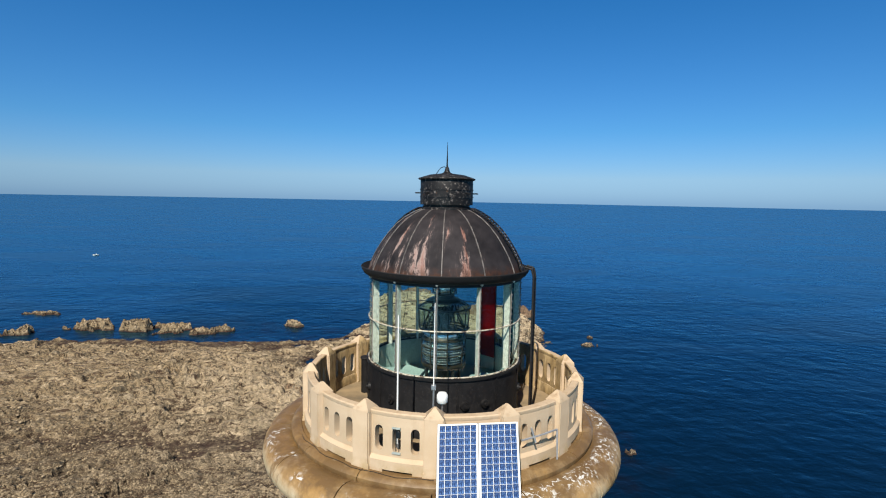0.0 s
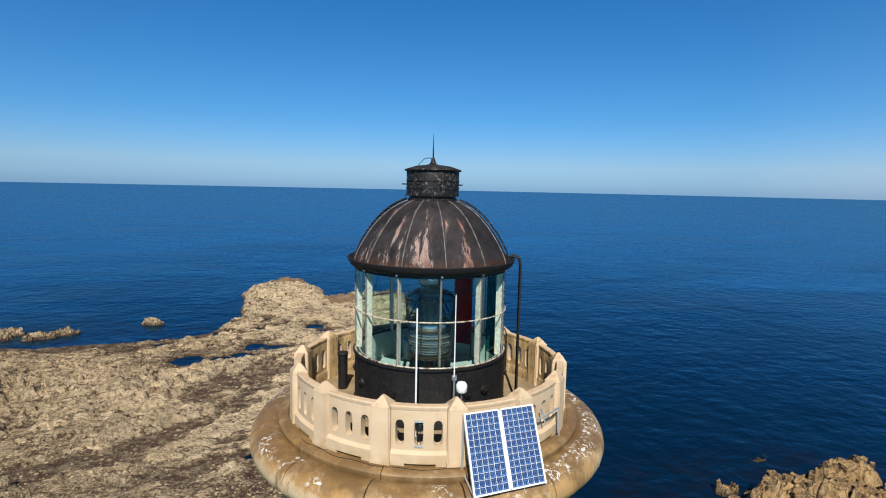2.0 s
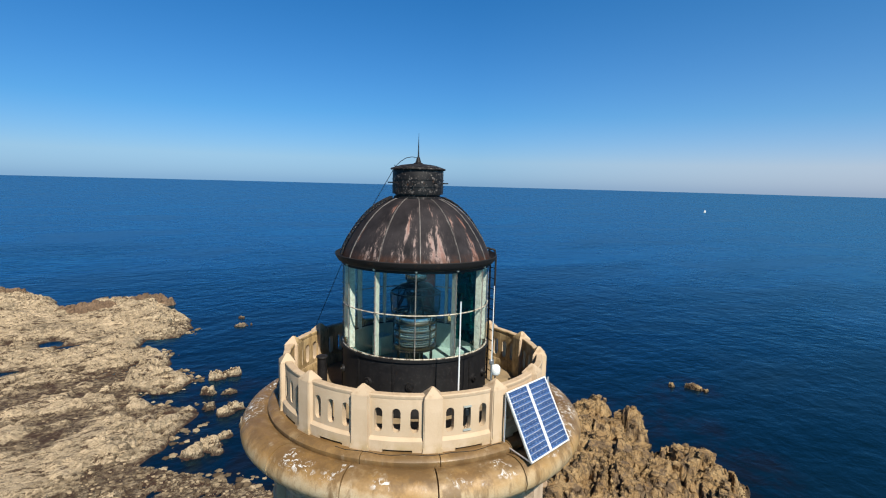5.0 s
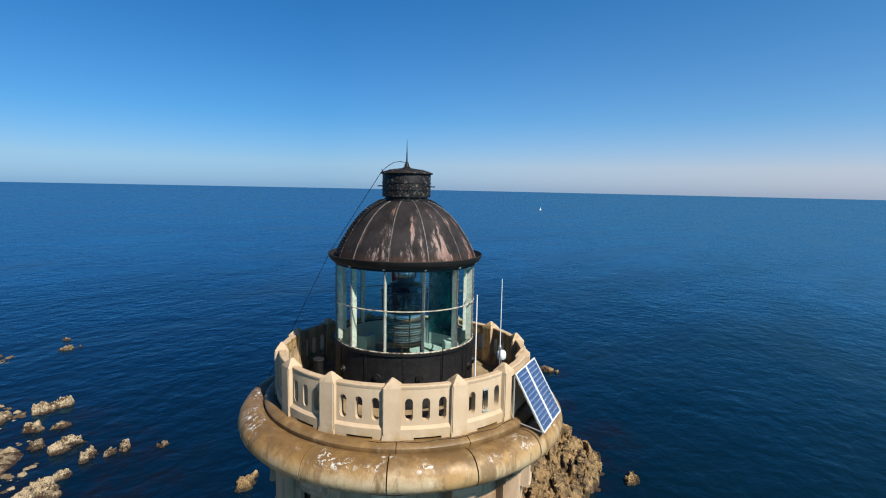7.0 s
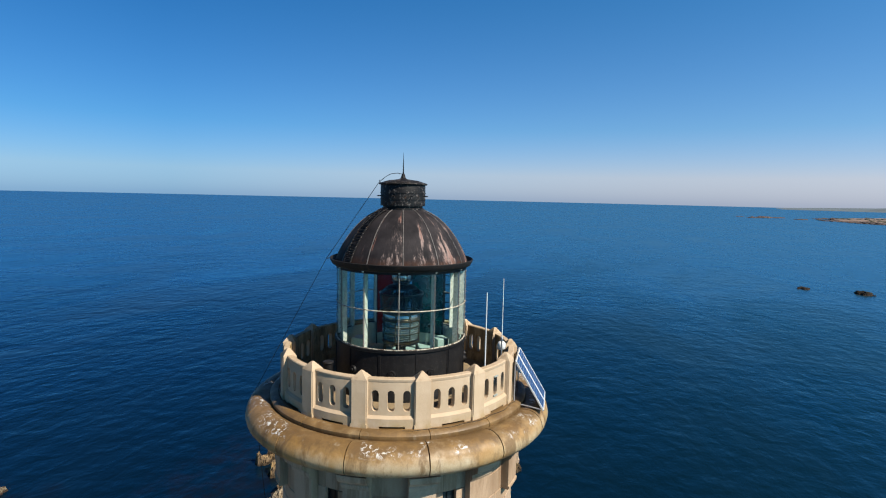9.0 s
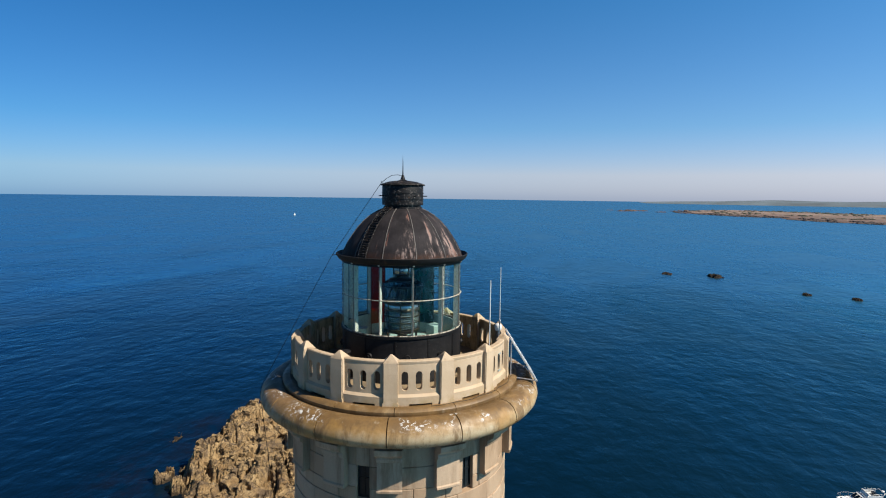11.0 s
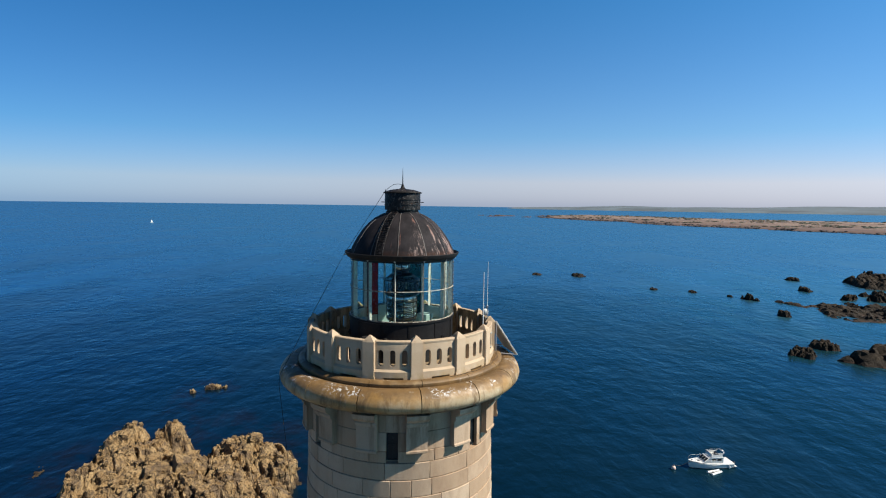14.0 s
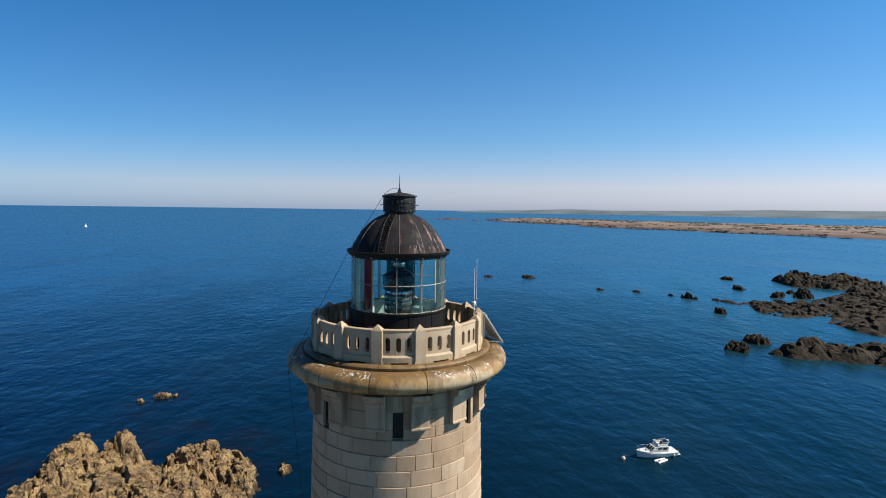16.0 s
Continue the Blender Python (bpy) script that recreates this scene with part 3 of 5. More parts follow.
def field(name, mat, x0, x1, y0, y1, step, height, keep=-1.5, smooth=35.0):
    """A mesh over a stretch of the plan, from a height function; what lies deep under the sea is left out."""
    nx, ny = int((x1 - x0) / step) + 1, int((y1 - y0) / step) + 1
    gx, gy = np.meshgrid(np.linspace(x0, x1, nx), np.linspace(y0, y1, ny))
    gx = gx + (value(gx / step * 0.9, gy / step * 0.9, 70) - 0.5) * step * 0.7
    gy = gy + (value(gx / step * 0.9, gy / step * 0.9, 71) - 0.5) * step * 0.7
    gz = height(gx, gy)
    idx = np.arange(nx * ny).reshape(ny, nx)
    q = np.stack([idx[:-1, :-1], idx[:-1, 1:], idx[1:, 1:], idx[1:, :-1]], -1).reshape(-1, 4)
    z = gz.ravel()
    q = q[z[q].max(1) > keep]
    used = np.unique(q)
    new_id = np.zeros(nx * ny, int)
    new_id[used] = np.arange(len(used))
    me = bpy.data.meshes.new(name)
    co = np.stack([gx.ravel(), gy.ravel(), z], 1)[used]
    me.from_pydata(co.tolist(), [], new_id[q].tolist())
    me.materials.append(mat)
    if smooth:
        me.polygons.foreach_set("use_smooth", [True] * len(me.polygons))
        me.set_sharp_from_angle(angle=radians(smooth))
    return new(name, me)


# ---- sea ----
def build_sea():
    bm = B()
    rings = [0.5] + [10 * 1.09 ** i for i in range(72)]
    rings = [r for r in rings if r < 4800] + [4900]
    prof = [(r, 0.0 if r < 900 else 26.0 * ((r - 900) / 4000) ** 2) for r in rings]
    lathe(bm, prof, n=120)
    ob = single("sea", bm, SEA, "deep blue sea with small wind waves", "water", kind="structure", smooth=60)
    if ob.data.polygons[500].normal.z < 0:
        ob.data.flip_normals()
    return ob


build_sea()

# ---- rocks ----
SHORE = [(-172, 118), (-165, 146), (-140, 154), (-127, 160), (-111, 163), (-92, 163), (-73, 164), (-54, 165), (-44, 168), (-36, 172), (-29, 190), (-30, 215),
         (-33, 236), (-29, 252), (-17, 262), (-8, 258), (-2, 246), (0, 236), (4, 222), (10, 218), (14, 234), (24, 237), (32, 215), (36, 192), (34, 173), (29, 166), (20, 168),
         (18, 160), (20, 155), (22, 147), (20, 141), (14, 138), (20, 135), (23, 126), (19, 121), (14, 121), (11, 125), (13, 115), (17, 111), (21, 108), (20, 103), (17, 100),
         (13, 97), (11, 92), (6, 89), (9, 85), (14, 79), (17, 74), (23, 67), (17, 58), (4, 50), (20, 40), (45, 48), (60, 54), (72, 60), (84, 60), (90, 52), (92, 46), (84, 40), (88, 33), (85, 24),
         (76, 20), (64, 19), (48, 12), (34, 2), (26, -14), (10, -26), (-14, -28), (-34, -14), (-60, 0), (-100, 24), (-140, 50), (-165, 84)]
# weedy gullies between the slabs: line, half width
GULLIES = [([(-48, 84), (-35, 93), (-25, 102), (-17, 111)], 3.0), ([(-34, 121), (-20, 126), (-4, 136), (6, 141)], 4.5), ([(-10, 80), (3, 85), (9, 87)], 4.0), ([(-56, 152), (-44, 165), (-31, 175)], 3.0),
           ([(-19, 85), (-12, 86)], 2.0), ([(-84, 88), (-62, 89), (-41, 86), (-34, 88)], 2.0), ([(-125, 157), (-90, 161), (-58, 162)], 4.0), ([(10, 140), (2, 128), (10, 122)], 2.5),
           ([(-8, 74), (8, 76), (20, 66)], 7.0), ([(-18, 117), (-2, 118), (8, 112)], 1.8)]
POOLS = [(-37, 145, 3.5, 4.5), (-28, 145, 3, 2), (-22, 147, 3, 2.5), (-20, 155, 3, 3), (-14, 154, 3.5, 2.6), (-3, 177, 2.6, 3.6), (-13, 86, 2.2, 0.9), (1, 171, 2.5, 1.4)]


def along(x, y, line):
    best = np.full(np.shape(x), 1e9)
    for (ax, ay), (bx, by) in zip(line, line[1:]):
        dx, dy = bx - ax, by - ay
        t = np.clip(((x - ax) * dx + (y - ay) * dy) / (dx * dx + dy * dy), 0, 1)
        best = np.minimum(best, np.hypot(x - ax - t * dx, y - ay - t * dy))
    return best


def platform_height(x, y):
    d = inside(x, y, SHORE) + 3.6 * (fbm(x, y, 6, 4, 3) - 0.5) + 3.5 * (fbm(x, y, 20, 3, 5) - 0.5)
    h = -1.0 + 1.9 * np.clip(d / 2.5 + 0.5, 0, 1) + 0.5 * np.clip(d / 25, 0, 1)
    mound = 3.2 * np.exp(-(((x + 16) / 15) ** 2 + ((y - 232) / 26) ** 2)) + 3.0 * np.exp(-(((x - 22) / 11) ** 2 + ((y - 200) / 22) ** 2))
    mound += 3.0 * np.exp(-((x / 26) ** 2 + ((y + 2) / 22) ** 2)) + 1.6 * np.exp(-(((x + 100) / 60) ** 2 + ((y - 120) / 24) ** 2))
    mound += 1.4 * np.exp(-(((x + 72) / 10) ** 2 + ((y - 122) / 8) ** 2)) + 1.2 * np.exp(-(((x + 38) / 8) ** 2 + ((y - 116) / 6) ** 2))
    mound += 0.9 * np.exp(-(((x - 5) / 9) ** 2 + ((y - 100) / 6) ** 2)) + 0.8 * np.exp(-(((x - 3) / 7) ** 2 + ((y - 126) / 4) ** 2))
    h += mound
    up = np.clip(d / 2.5, 0, 1)
    u, v = x * 0.88 + y * 0.48, y * 0.88 - x * 0.48
    b1, c1 = blocks(u * 0.8, v * 1.5, 11.0, 11)
    b2, c2 = blocks(u * 0.8, v * 1.6, 4.2, 23)
    b3, c3 = blocks(u * 0.9, v * 1.5, 1.9, 29)
    rim = np.exp(-((d - 4) / 5) ** 2)
    flat = 0.3 + 0.7 * np.clip(fbm(x, y, 30, 2, 31) * 2 - 0.5, 0, 1)
    cracked = np.clip(fbm(x, y, 16, 2, 37) * 4 - 1.7, 0, 1)
    h += up * flat * (0.65 * b1 + 0.65 * b2 + 0.42 * b3 - 1.2 * np.exp(-c1 * 16) - cracked * (0.7 * np.exp(-c2 * 14) + 0.35 * np.exp(-c3 * 12)))
    h += up * (rim + 0.25 * mound) * (0.55 * b2 + 0.3 * b3 - 0.5 * np.exp(-c2 * 12))
    h += up * 0.7 * (fbm(x, y, 14, 5, 41, True) - 0.6) + 0.16 * (fbm(x, y, 1.5, 3, 43) - 0.5)
    # weedy gullies, and weedy ground between the slabs
    wob, floor = fbm(x, y, 5, 4, 61), 0.30 + 0.5 * (fbm(x, y, 2.2, 3, 63) - 0.35)
    strewn = np.clip(1.4 - np.hypot((x + 16) / 46, (y - 112) / 34), 0, 1) + np.clip(1.3 - np.hypot((x + 52) / 40, (y - 88) / 10), 0, 1)
    low = np.clip(7 * (fbm(u * 0.45, v, 7, 4, 67) - 0.61 + 0.07 * np.clip(strewn, 0, 1.2)), 0, 1) * (strewn > 0.05)
    for line, w in GULLIES:
        low = np.maximum(low, np.clip(2.2 * (1.25 - along(x, y, line) / (1.35 * w) - 2.3 * (wob - 0.42)), 0, 1))
    low = low * (d > 0.5) * (1 - np.clip(mound - 1.5, 0, 1))
    h = h * (1 - low) + np.minimum(h, floor) * low
    for px, py, rx, ry in POOLS:
        r = np.hypot((x - px) / rx, (y - py) / ry) + 1.0 * (fbm(x, y, 3, 3, 65) - 0.5)
        g, brim = np.clip(2.5 * (1.35 - r), 0, 1), np.clip(2.6 - r, 0, 1)
        h = h * (1 - brim) + np.minimum(h, 0.5 + 0.3 * b3) * brim
        h = h * (1 - g) - 0.35 * g
    return h


tagged(field("rock_platform", ROCK, -178, 60, -34, 275, 0.45, platform_height, smooth=0), "sunlit tan rock platform with seaweed and tide pools", "rocky shore", kind="structure")


CRAG_LINE = [(44, 26), (52, 48), (62, 56), (74, 60), (84, 59), (89, 52), (90, 46), (83, 41), (86, 33), (84, 25), (76, 21), (64, 20), (50, 18)]


def crag_height(x, y):
    d = inside(x, y, CRAG_LINE) + 2.4 * (fbm(x, y, 6, 3, 83) - 0.5)
    h = -1.5 + 4.2 * np.clip(d / 3.0 + 0.3, 0, 1)
    for px, py, a, s in ((83, 55, 2.9, 4.6), (85.3, 47.4, 2.9, 3.0), (78, 51, 1.2, 5), (76, 29, 1.6, 6), (68, 40, 1.6, 9), (70, 54, 1.2, 4), (80, 27, 0.8, 4)):
        h += a * np.exp(-(((x - px) ** 2 + (y - py) ** 2) / s ** 2) ** 1.5)
    h -= 2.4 * np.exp(-(((x - 86) / 3.0) ** 2 + ((y - 51.2) / 1.5) ** 2)) + 1.6 * np.exp(-(((x - 84) / 4) ** 2 + ((y - 59.5) / 1.6) ** 2)) + 1.5 * np.exp(-(((x - 83) / 5) ** 2 + ((y - 42) / 2.2) ** 2))
    up = np.clip(d / 3 + 0.2, 0, 1)
    # joints run to the north-east; each block is rounded towards its joints
    u, v = x * 0.87 + y * 0.50, y * 0.87 - x * 0.50
    b1, c1 = blocks(u * 0.65, v * 1.05, 6.5, 91)
    b2, c2 = blocks(u * 0.75, v * 1.1, 3.0, 97)
    b3, c3 = blocks(u, v, 1.3, 99)
    for b, c, a, cut, k in ((b1, c1, 0.8, 1.6, 5.0), (b2, c2, 0.6, 0.7, 6.0), (b3, c3, 0.22, 0.22, 6.0)):
        h = h + up * (a * b - cut * (1 - np.clip(c * k, 0, 1) ** 0.8))
    # thin ledges, dipping a little
    dip = 0.10 * u - 0.06 * v + 0.9 * fbm(x, y, 5, 3, 105)
    f = (h + dip) / 0.55
    h = np.where(h > 0.5, 0.5 * h + 0.5 * (0.55 * (np.floor(f) + np.clip((f - np.floor(f)) * 3 - 1, 0, 1)) - dip), h) + up * 0.5
    return h + up * (0.4 * (fbm(x, y, 3.2, 4, 103, True) - 0.6) + 0.12 * (fbm(x, y, 0.8, 2, 107, True) - 0.6))


crag = tagged(field("rock_crag", CRAG, 38, 96, 12, 66, 0.22, crag_height, smooth=0), "craggy brown rock outcrop rising from the sea", "rock", kind="structure")


def broken_block(rnd, x, y, z, s, bm):
    """An angular block split from the crag: a box with its corners knocked off."""
    m = Matrix.Translation((x, y, z)) @ Matrix.Rotation(radians(16 + rnd.gauss(0, 14)), 4, "Z") @ Matrix.Rotation(radians(rnd.gauss(7, 7)), 4, "X") @ Matrix.Rotation(radians(rnd.gauss(-6, 7)), 4, "Y")
    a, b, c = s * rnd.uniform(0.8, 1.25), s * rnd.uniform(0.6, 1.0), s * rnd.uniform(0.45, 0.85)
    vs = []
    for sx in (-1, 1):
        for sy in (-1, 1):
            for sz in (-1, 1):
                for k in range(2):
                    vs.append(bm.verts.new(m @ Vector((sx * a * rnd.uniform(0.55, 1), sy * b * rnd.uniform(0.55, 1), sz * c * rnd.uniform(0.75, 1)))))
    bmesh.ops.convex_hull(bm, input=vs)
    loose = [v for v in vs if v.is_valid and not v.link_faces]
    bmesh.ops.delete(bm, geom=loose, context="VERTS")
    bmesh.ops.triangulate(bm, faces=bm.faces)
    bmesh.ops.subdivide_edges(bm, edges=bm.edges, cuts=2, use_grid_fill=True)
    for v in bm.verts:
        v.co += Vector((rnd.gauss(0, 1), rnd.gauss(0, 1), rnd.gauss(0, 1))) * 0.055 * s
    return bm


rnd = random.Random(77)
cx, cy = np.array([rnd.uniform(44, 93) for _ in range(2600)]), np.array([rnd.uniform(17, 63) for _ in range(2600)])
cz, cd = crag_height(cx, cy), inside(cx, cy, CRAG_LINE)
kept = [(float(x), float(y), float(z)) for x, y, z, d in zip(cx, cy, cz, cd) if d > -0.8 and z > -0.3]
for n, (x, y, z) in enumerate(kept[:110]):
    size = rnd.uniform(1.0, 1.8) if n < 30 else 0.4 + 0.9 * rnd.random() ** 1.8
    part("block", broken_block(rnd, x, y, z - 0.35 * size, size, bmesh.new()), CRAG, crag, smooth=0)
bm = bmesh.new()
for x, y, z in kept[110:620]:
    size = 0.22 + 0.55 * rnd.random() ** 2
    one = broken_block(rnd, x, y, z, size, bmesh.new())
    me = bpy.data.meshes.new("chip")
    one.to_mesh(me)
    one.free()
    bm.from_mesh(me)
    bpy.data.meshes.remove(me)
tagged(part("rubble", bm, CRAG, crag, smooth=0), "angular brown rubble lodged in the crevices", kind="stuff")


def islet(name, mat, x, y, rx, ry, top, seed, turn=0.0, step=None, label="small brown rock rising out of the sea", group="skerries", jag=1.0):
    """A rock that stands out of the water, longer one way than the other."""
    reach = max(rx, ry) * 1.5
    step = step or max(0.2, reach / 34)
    ca, sa = math.cos(radians(turn)), math.sin(radians(turn))

    def height(gx, gy):
        u, v = ((gx - x) * ca + (gy - y) * sa) / rx, (-(gx - x) * sa + (gy - y) * ca) / ry
        e = 1 - np.hypot(u, v) + 0.8 * (fbm(gx, gy, min(rx, ry) * 0.75, 4, seed) - 0.5) * 2
        b, c = blocks(gx, gy, min(rx, ry) * 0.55, seed + 7)
        b2, c2 = blocks(gx, gy, min(rx, ry) * 0.22, seed + 9)
        edge = np.clip(e * 1.9 + 0.32, 0, 1)
        return -1.2 + (0.6 * top + 1.2) * edge + top * edge * (0.24 * jag * b + 0.08 * jag * b2 + 0.35 * np.clip(e, 0, 1)) - 0.3 * jag * top * edge * np.exp(-c * 9)

    ob = field(name, mat, x - reach, x + reach, y - reach, y + reach, step, height, keep=-0.6, smooth=0)
    return tagged(ob, label, "rock", group)


k = 0
for x, y, rx, ry, top, turn in ((-125.5, 179, 8.0, 4.0, 3.6, 8), (-109.5, 179, 7.0, 4.2, 3.6, -15), (-102, 182, 5, 2, 1.8, 0), (-96, 177, 6, 3.2, 2.5, 40), (-85, 175, 5, 2.4, 2.0, 15), (-79.5, 179, 3.4, 2.2, 2.2, 0), (-57, 189, 4.5, 2.6, 2.0, 0), (-160, 200, 7, 2.5, 1.2, 0),
                                (-145, 169, 4.5, 3.2, 2.6, 40), (-30, 190, 2.5, 2, 1.0, 0), (32, 175, 3, 2, 1.2, 0), (52, 180, 2.2, 1.2, 0.7, 0), (28.5, 124.5, 2.6, 1.8, 2.0, 30), (32.5, 124.5, 2.2, 1.5, 1.8, 0), (25, 104, 1.6, 1.2, 0.8, 0),
                                (16.5, 89, 4.2, 2.2, 2.0, 25), (24, 115.5, 2.4, 1.4, 1.7, -40), (22, 106.5, 1.6, 1.2, 1.3, 0), (21, 91.5, 1.5, 1.1, 1.1, 0), (18, 86, 1.5, 1.0, 0.8, 0), (26, 95.5, 2.8, 1.2, 1.2, 50), (29, 94, 1.8, 1.0, 1.0, 40),
                                (32, 94.5, 2.2, 1.0, 1.1, 60), (37, 90, 1.5, 0.9, 0.8, 0), (25, 102.5, 3.2, 1.6, 1.9, 15), (28, 113, 1.6, 1.2, 0.9, 0), (31, 126, 1.4, 1.0, 0.8, 0), (49, 169, 2.6, 1.5, 1.1, 0),
                                (62.5, 59, 1.8, 1.3, 2.0, 0), (60, 54.5, 2.0, 1.6, 2.2, 30), (77, 67.5, 2.6, 1.0, 0.35, 20), (122, 53, 3.2, 1.5, 1.0, 100),
                                (38, 66, 3.2, 1.8, 1.3, 20), (91, 60, 2.5, 1.2, 0.5, 0), (80, 17, 2.0, 1.4, 0.9, 0), (10, 78, 2.2, 1.6, 0.8, 0)):
    k += 1
    islet("sea_rock", ROCK if y > 70 else CRAG, x, y, rx, ry, top, 200 + 13 * k, turn)
for n, (x, y, rx, ry, top, turn) in enumerate(((12, 212, 12, 5, 4.4, -20), (28, 216, 8, 5, 4.6, 10), (-15, 257, 8, 5, 4.4, 0), (-71, 125, 4, 2.4, 3.8, 20), (-37, 116, 3.4, 2.0, 3.2, 30))):
    islet("boulder", LICHEN, x, y, rx, ry, top, 1400 + 11 * n, turn, label="dark brown lichen-covered boulder standing on the rock platform", group="boulders", jag=0.45)
islet("sea_rock", CRAG, 118.5, 57.5, 1.3, 0.8, 0.9, 951, 40, label="small low brown rock just out of the water")
# white shape added for the foam beside the larger sea rock
islet("sea_rock", FOAM_ROCK, 123.3, 54.4, 1.8, 0.5, 0.8, 964, 100, label="low white rock shape standing in for foam, in the sea")

for x, y, rx, ry, top, turn in ((155.5, -127, 4.4, 3.2, 2.6, 30), (164.5, -141.5, 5.2, 3.4, 2.6, 30), (360, -80, 6, 3, 1.0, 0), (354, -108, 6, 4, 2.0, 0),
                                (296, -136, 3.4, 2, 1.1, 0), (287, -155, 3.4, 2, 1.1, 0), (273, -168.7, 2.0, 1.4, 1.0, 0), (264.5, -174.5, 3.6, 2.6, 3.0, 0), (260, -176, 2.0, 1.4, 1.4, 0), (220.5, -164.5, 3.4, 2.2, 2.6, 0),
                                (341, -251, 6, 3, 2.2, 0), (295, -227, 5, 3, 2.4, 0), (267, -231.5, 8, 3.2, 2.6, -50), (278, -249, 4.5, 2.6, 2.0, -50), (263, -243, 5, 4, 5.0, 0), (249, -218, 3.6, 2, 1.4, 0)):
    k += 1
    islet("reef_rock", REEF, x, y, rx, ry, top, 700 + 13 * k, turn, label="dark weed-covered reef rock at low tide", group="reef rocks")

# the reef: a low tongue widening into a weedy flat, and three higher rocks; outline and height of each
REEF_FLAT = [(261, -183), (247, -185.5), (235, -187.5), (216, -183), (209, -188.5), (205, -197), (207, -209), (195, -197), (187, -197.5), (175, -196), (163, -203), (150, -240), (170, -300), (230, -330),
             (290, -330), (287, -295), (275, -284), (270, -269), (257, -246), (245, -226), (241, -213), (246, -203), (253, -193)]
REEF_HIGH = [([(335, -282), (305, -272), (298, -283), (288, -291), (292, -330), (320, -335), (346, -300)], 6.5), ([(266, -280), (258, -292), (240, -330), (275, -345), (290, -312), (285, -290)], 4.5),
             ([(149, -135), (143.5, -138), (140.5, -144), (139, -150), (135.5, -154), (130, -165), (127, -187), (143, -192), (153, -178), (156, -168), (157, -158), (157, -148), (155, -141)], 4.6)]


def reef_height(x, y):
    rough = 7.0 * (fbm(x, y, 11, 4, 401) - 0.5)
    b1, c1 = blocks(x, y, 8.0, 407)
    b2, c2 = blocks(x, y, 3.4, 409)
    d = inside(x, y, REEF_FLAT) + rough
    h = -1.5 + 2.0 * np.clip(d / 4 + 0.4, 0, 1) + 1.3 * np.clip(d / 30, 0, 1) + np.clip(d / 4, 0, 1) * (0.9 * b1 + 0.9 * b2 - 0.8 * np.exp(-c1 * 9) + 2.8 * (fbm(x, y, 12, 4, 411, True) - 0.58))
    for poly, top in REEF_HIGH:
        e = inside(x, y, poly) + 0.6 * rough
        up = np.clip(e / 4.5 + 0.25, 0, 1)
        lump = 0.55 + 0.75 * (fbm(x, y, 13, 3, 417) - 0.25) + 0.22 * b1 + 0.13 * b2 - 0.45 * np.exp(-c1 * 9) - 0.2 * np.exp(-c2 * 8)
        h = np.maximum(h, -1.5 + up * (1.5 + top * lump))
    return h


tagged(field("reef", REEF, 118, 352, -352, -128, 0.9, reef_height, keep=-0.8, smooth=0), "dark brown weed-covered reef laid bare at low tide", "reef", kind="structure")


# ---- the far coast ----
def land_mat():
    m = Nodes("coast_land", 0.9, 0, 0.2)
    v = m.n("TexVoronoi")
    v.inputs["Scale"].default_value = 0.011
    m.put(v.inputs["Vector"], m.scaled((1, 0.6, 1)))
    s = m.n("SeparateColor")
    m.put(s.inputs[0], v.outputs["Color"])
    # ground tones shifted pinkish to paint in distance haze
    c = m.mix(s.outputs[0], (0.21, 0.155, 0.135), (0.42, 0.315, 0.25))
    c = m.mix(m.ramp(m.noise(0.02, 6, 0.7), 0.45, 0.65), c, (0.30, 0.205, 0.165))
    c = m.mix(m.ramp(m.noise(0.06, 5, 0.7), 0.55, 0.65), c, (0.04, 0.06, 0.025))
    z = m.math("ADD", m.z()[2], m.ramp(m.noise(0.03, 4), 0.3, 0.7, -1.5, 1.5))
    c = m.mix(m.ramp(z, 4.0, 6.0, 0.9, 0.0), c, (0.16, 0.105, 0.09))
    m.colour(c).bump(m.noise(0.1, 5), 0.5, 2.0)
    return m.mat


LAND = land_mat()


def stone_mat():
    m = Nodes("loose_stone", 0.85, 0, 0.25)
    r = m.island()
    c = m.mix(m.math("POWER", r, 1.6), (0.085, 0.058, 0.034), (0.56, 0.44, 0.28))
    c = m.mix(m.ramp(m.noise(1.5, 5), 0.45, 0.7, 0, 0.5), c, (0.10, 0.07, 0.04))
    m.colour(c).bump(m.noise(5, 5), 0.6, 0.1)
    return m.mat


STONE = stone_mat()
BUSH = plain("scrub_green", (0.060, 0.070, 0.040), 0.9, 0, 0.4, 0.2)


def sea_level(x, y):
    r = np.hypot(x, y)
    return np.where(r < 900, 0.0, 26.0 * (np.maximum(r - 900, 0) / 4000) ** 2)


COAST = [(2300, -510), (1960, -455), (1850, -510), (1590, -615), (1340, -690), (1260, -765), (1080, -850), (970, -935), (850, -1015), (600, -1200), (300, -1500), (300, -3000), (1200, -3400), (1740, -1650), (2060, -1120), (2470, -740), (2370, -570)]


def coast_height(x, y):
    d = inside(x, y, COAST) + 90 * (fbm(x, y, 130, 4, 301) - 0.5)
    h = -4 + 7 * np.clip(d / 30 + 0.5, 0, 1) + 2 * np.clip(d / 500, 0, 1) + 4 * np.clip(d / 200, 0, 1) * (fbm(x, y, 220, 4, 303) - 0.4)
    return h + sea_level(x, y) + 1.5 * np.clip(d / 30, 0, 1) * (fbm(x, y, 25, 2, 305) - 0.3)


tagged(field("coast_land", LAND, 250, 2700, -3400, -150, 11, coast_height, keep=-1, smooth=60), "low green and brown coast with fields", "coast", kind="structure")


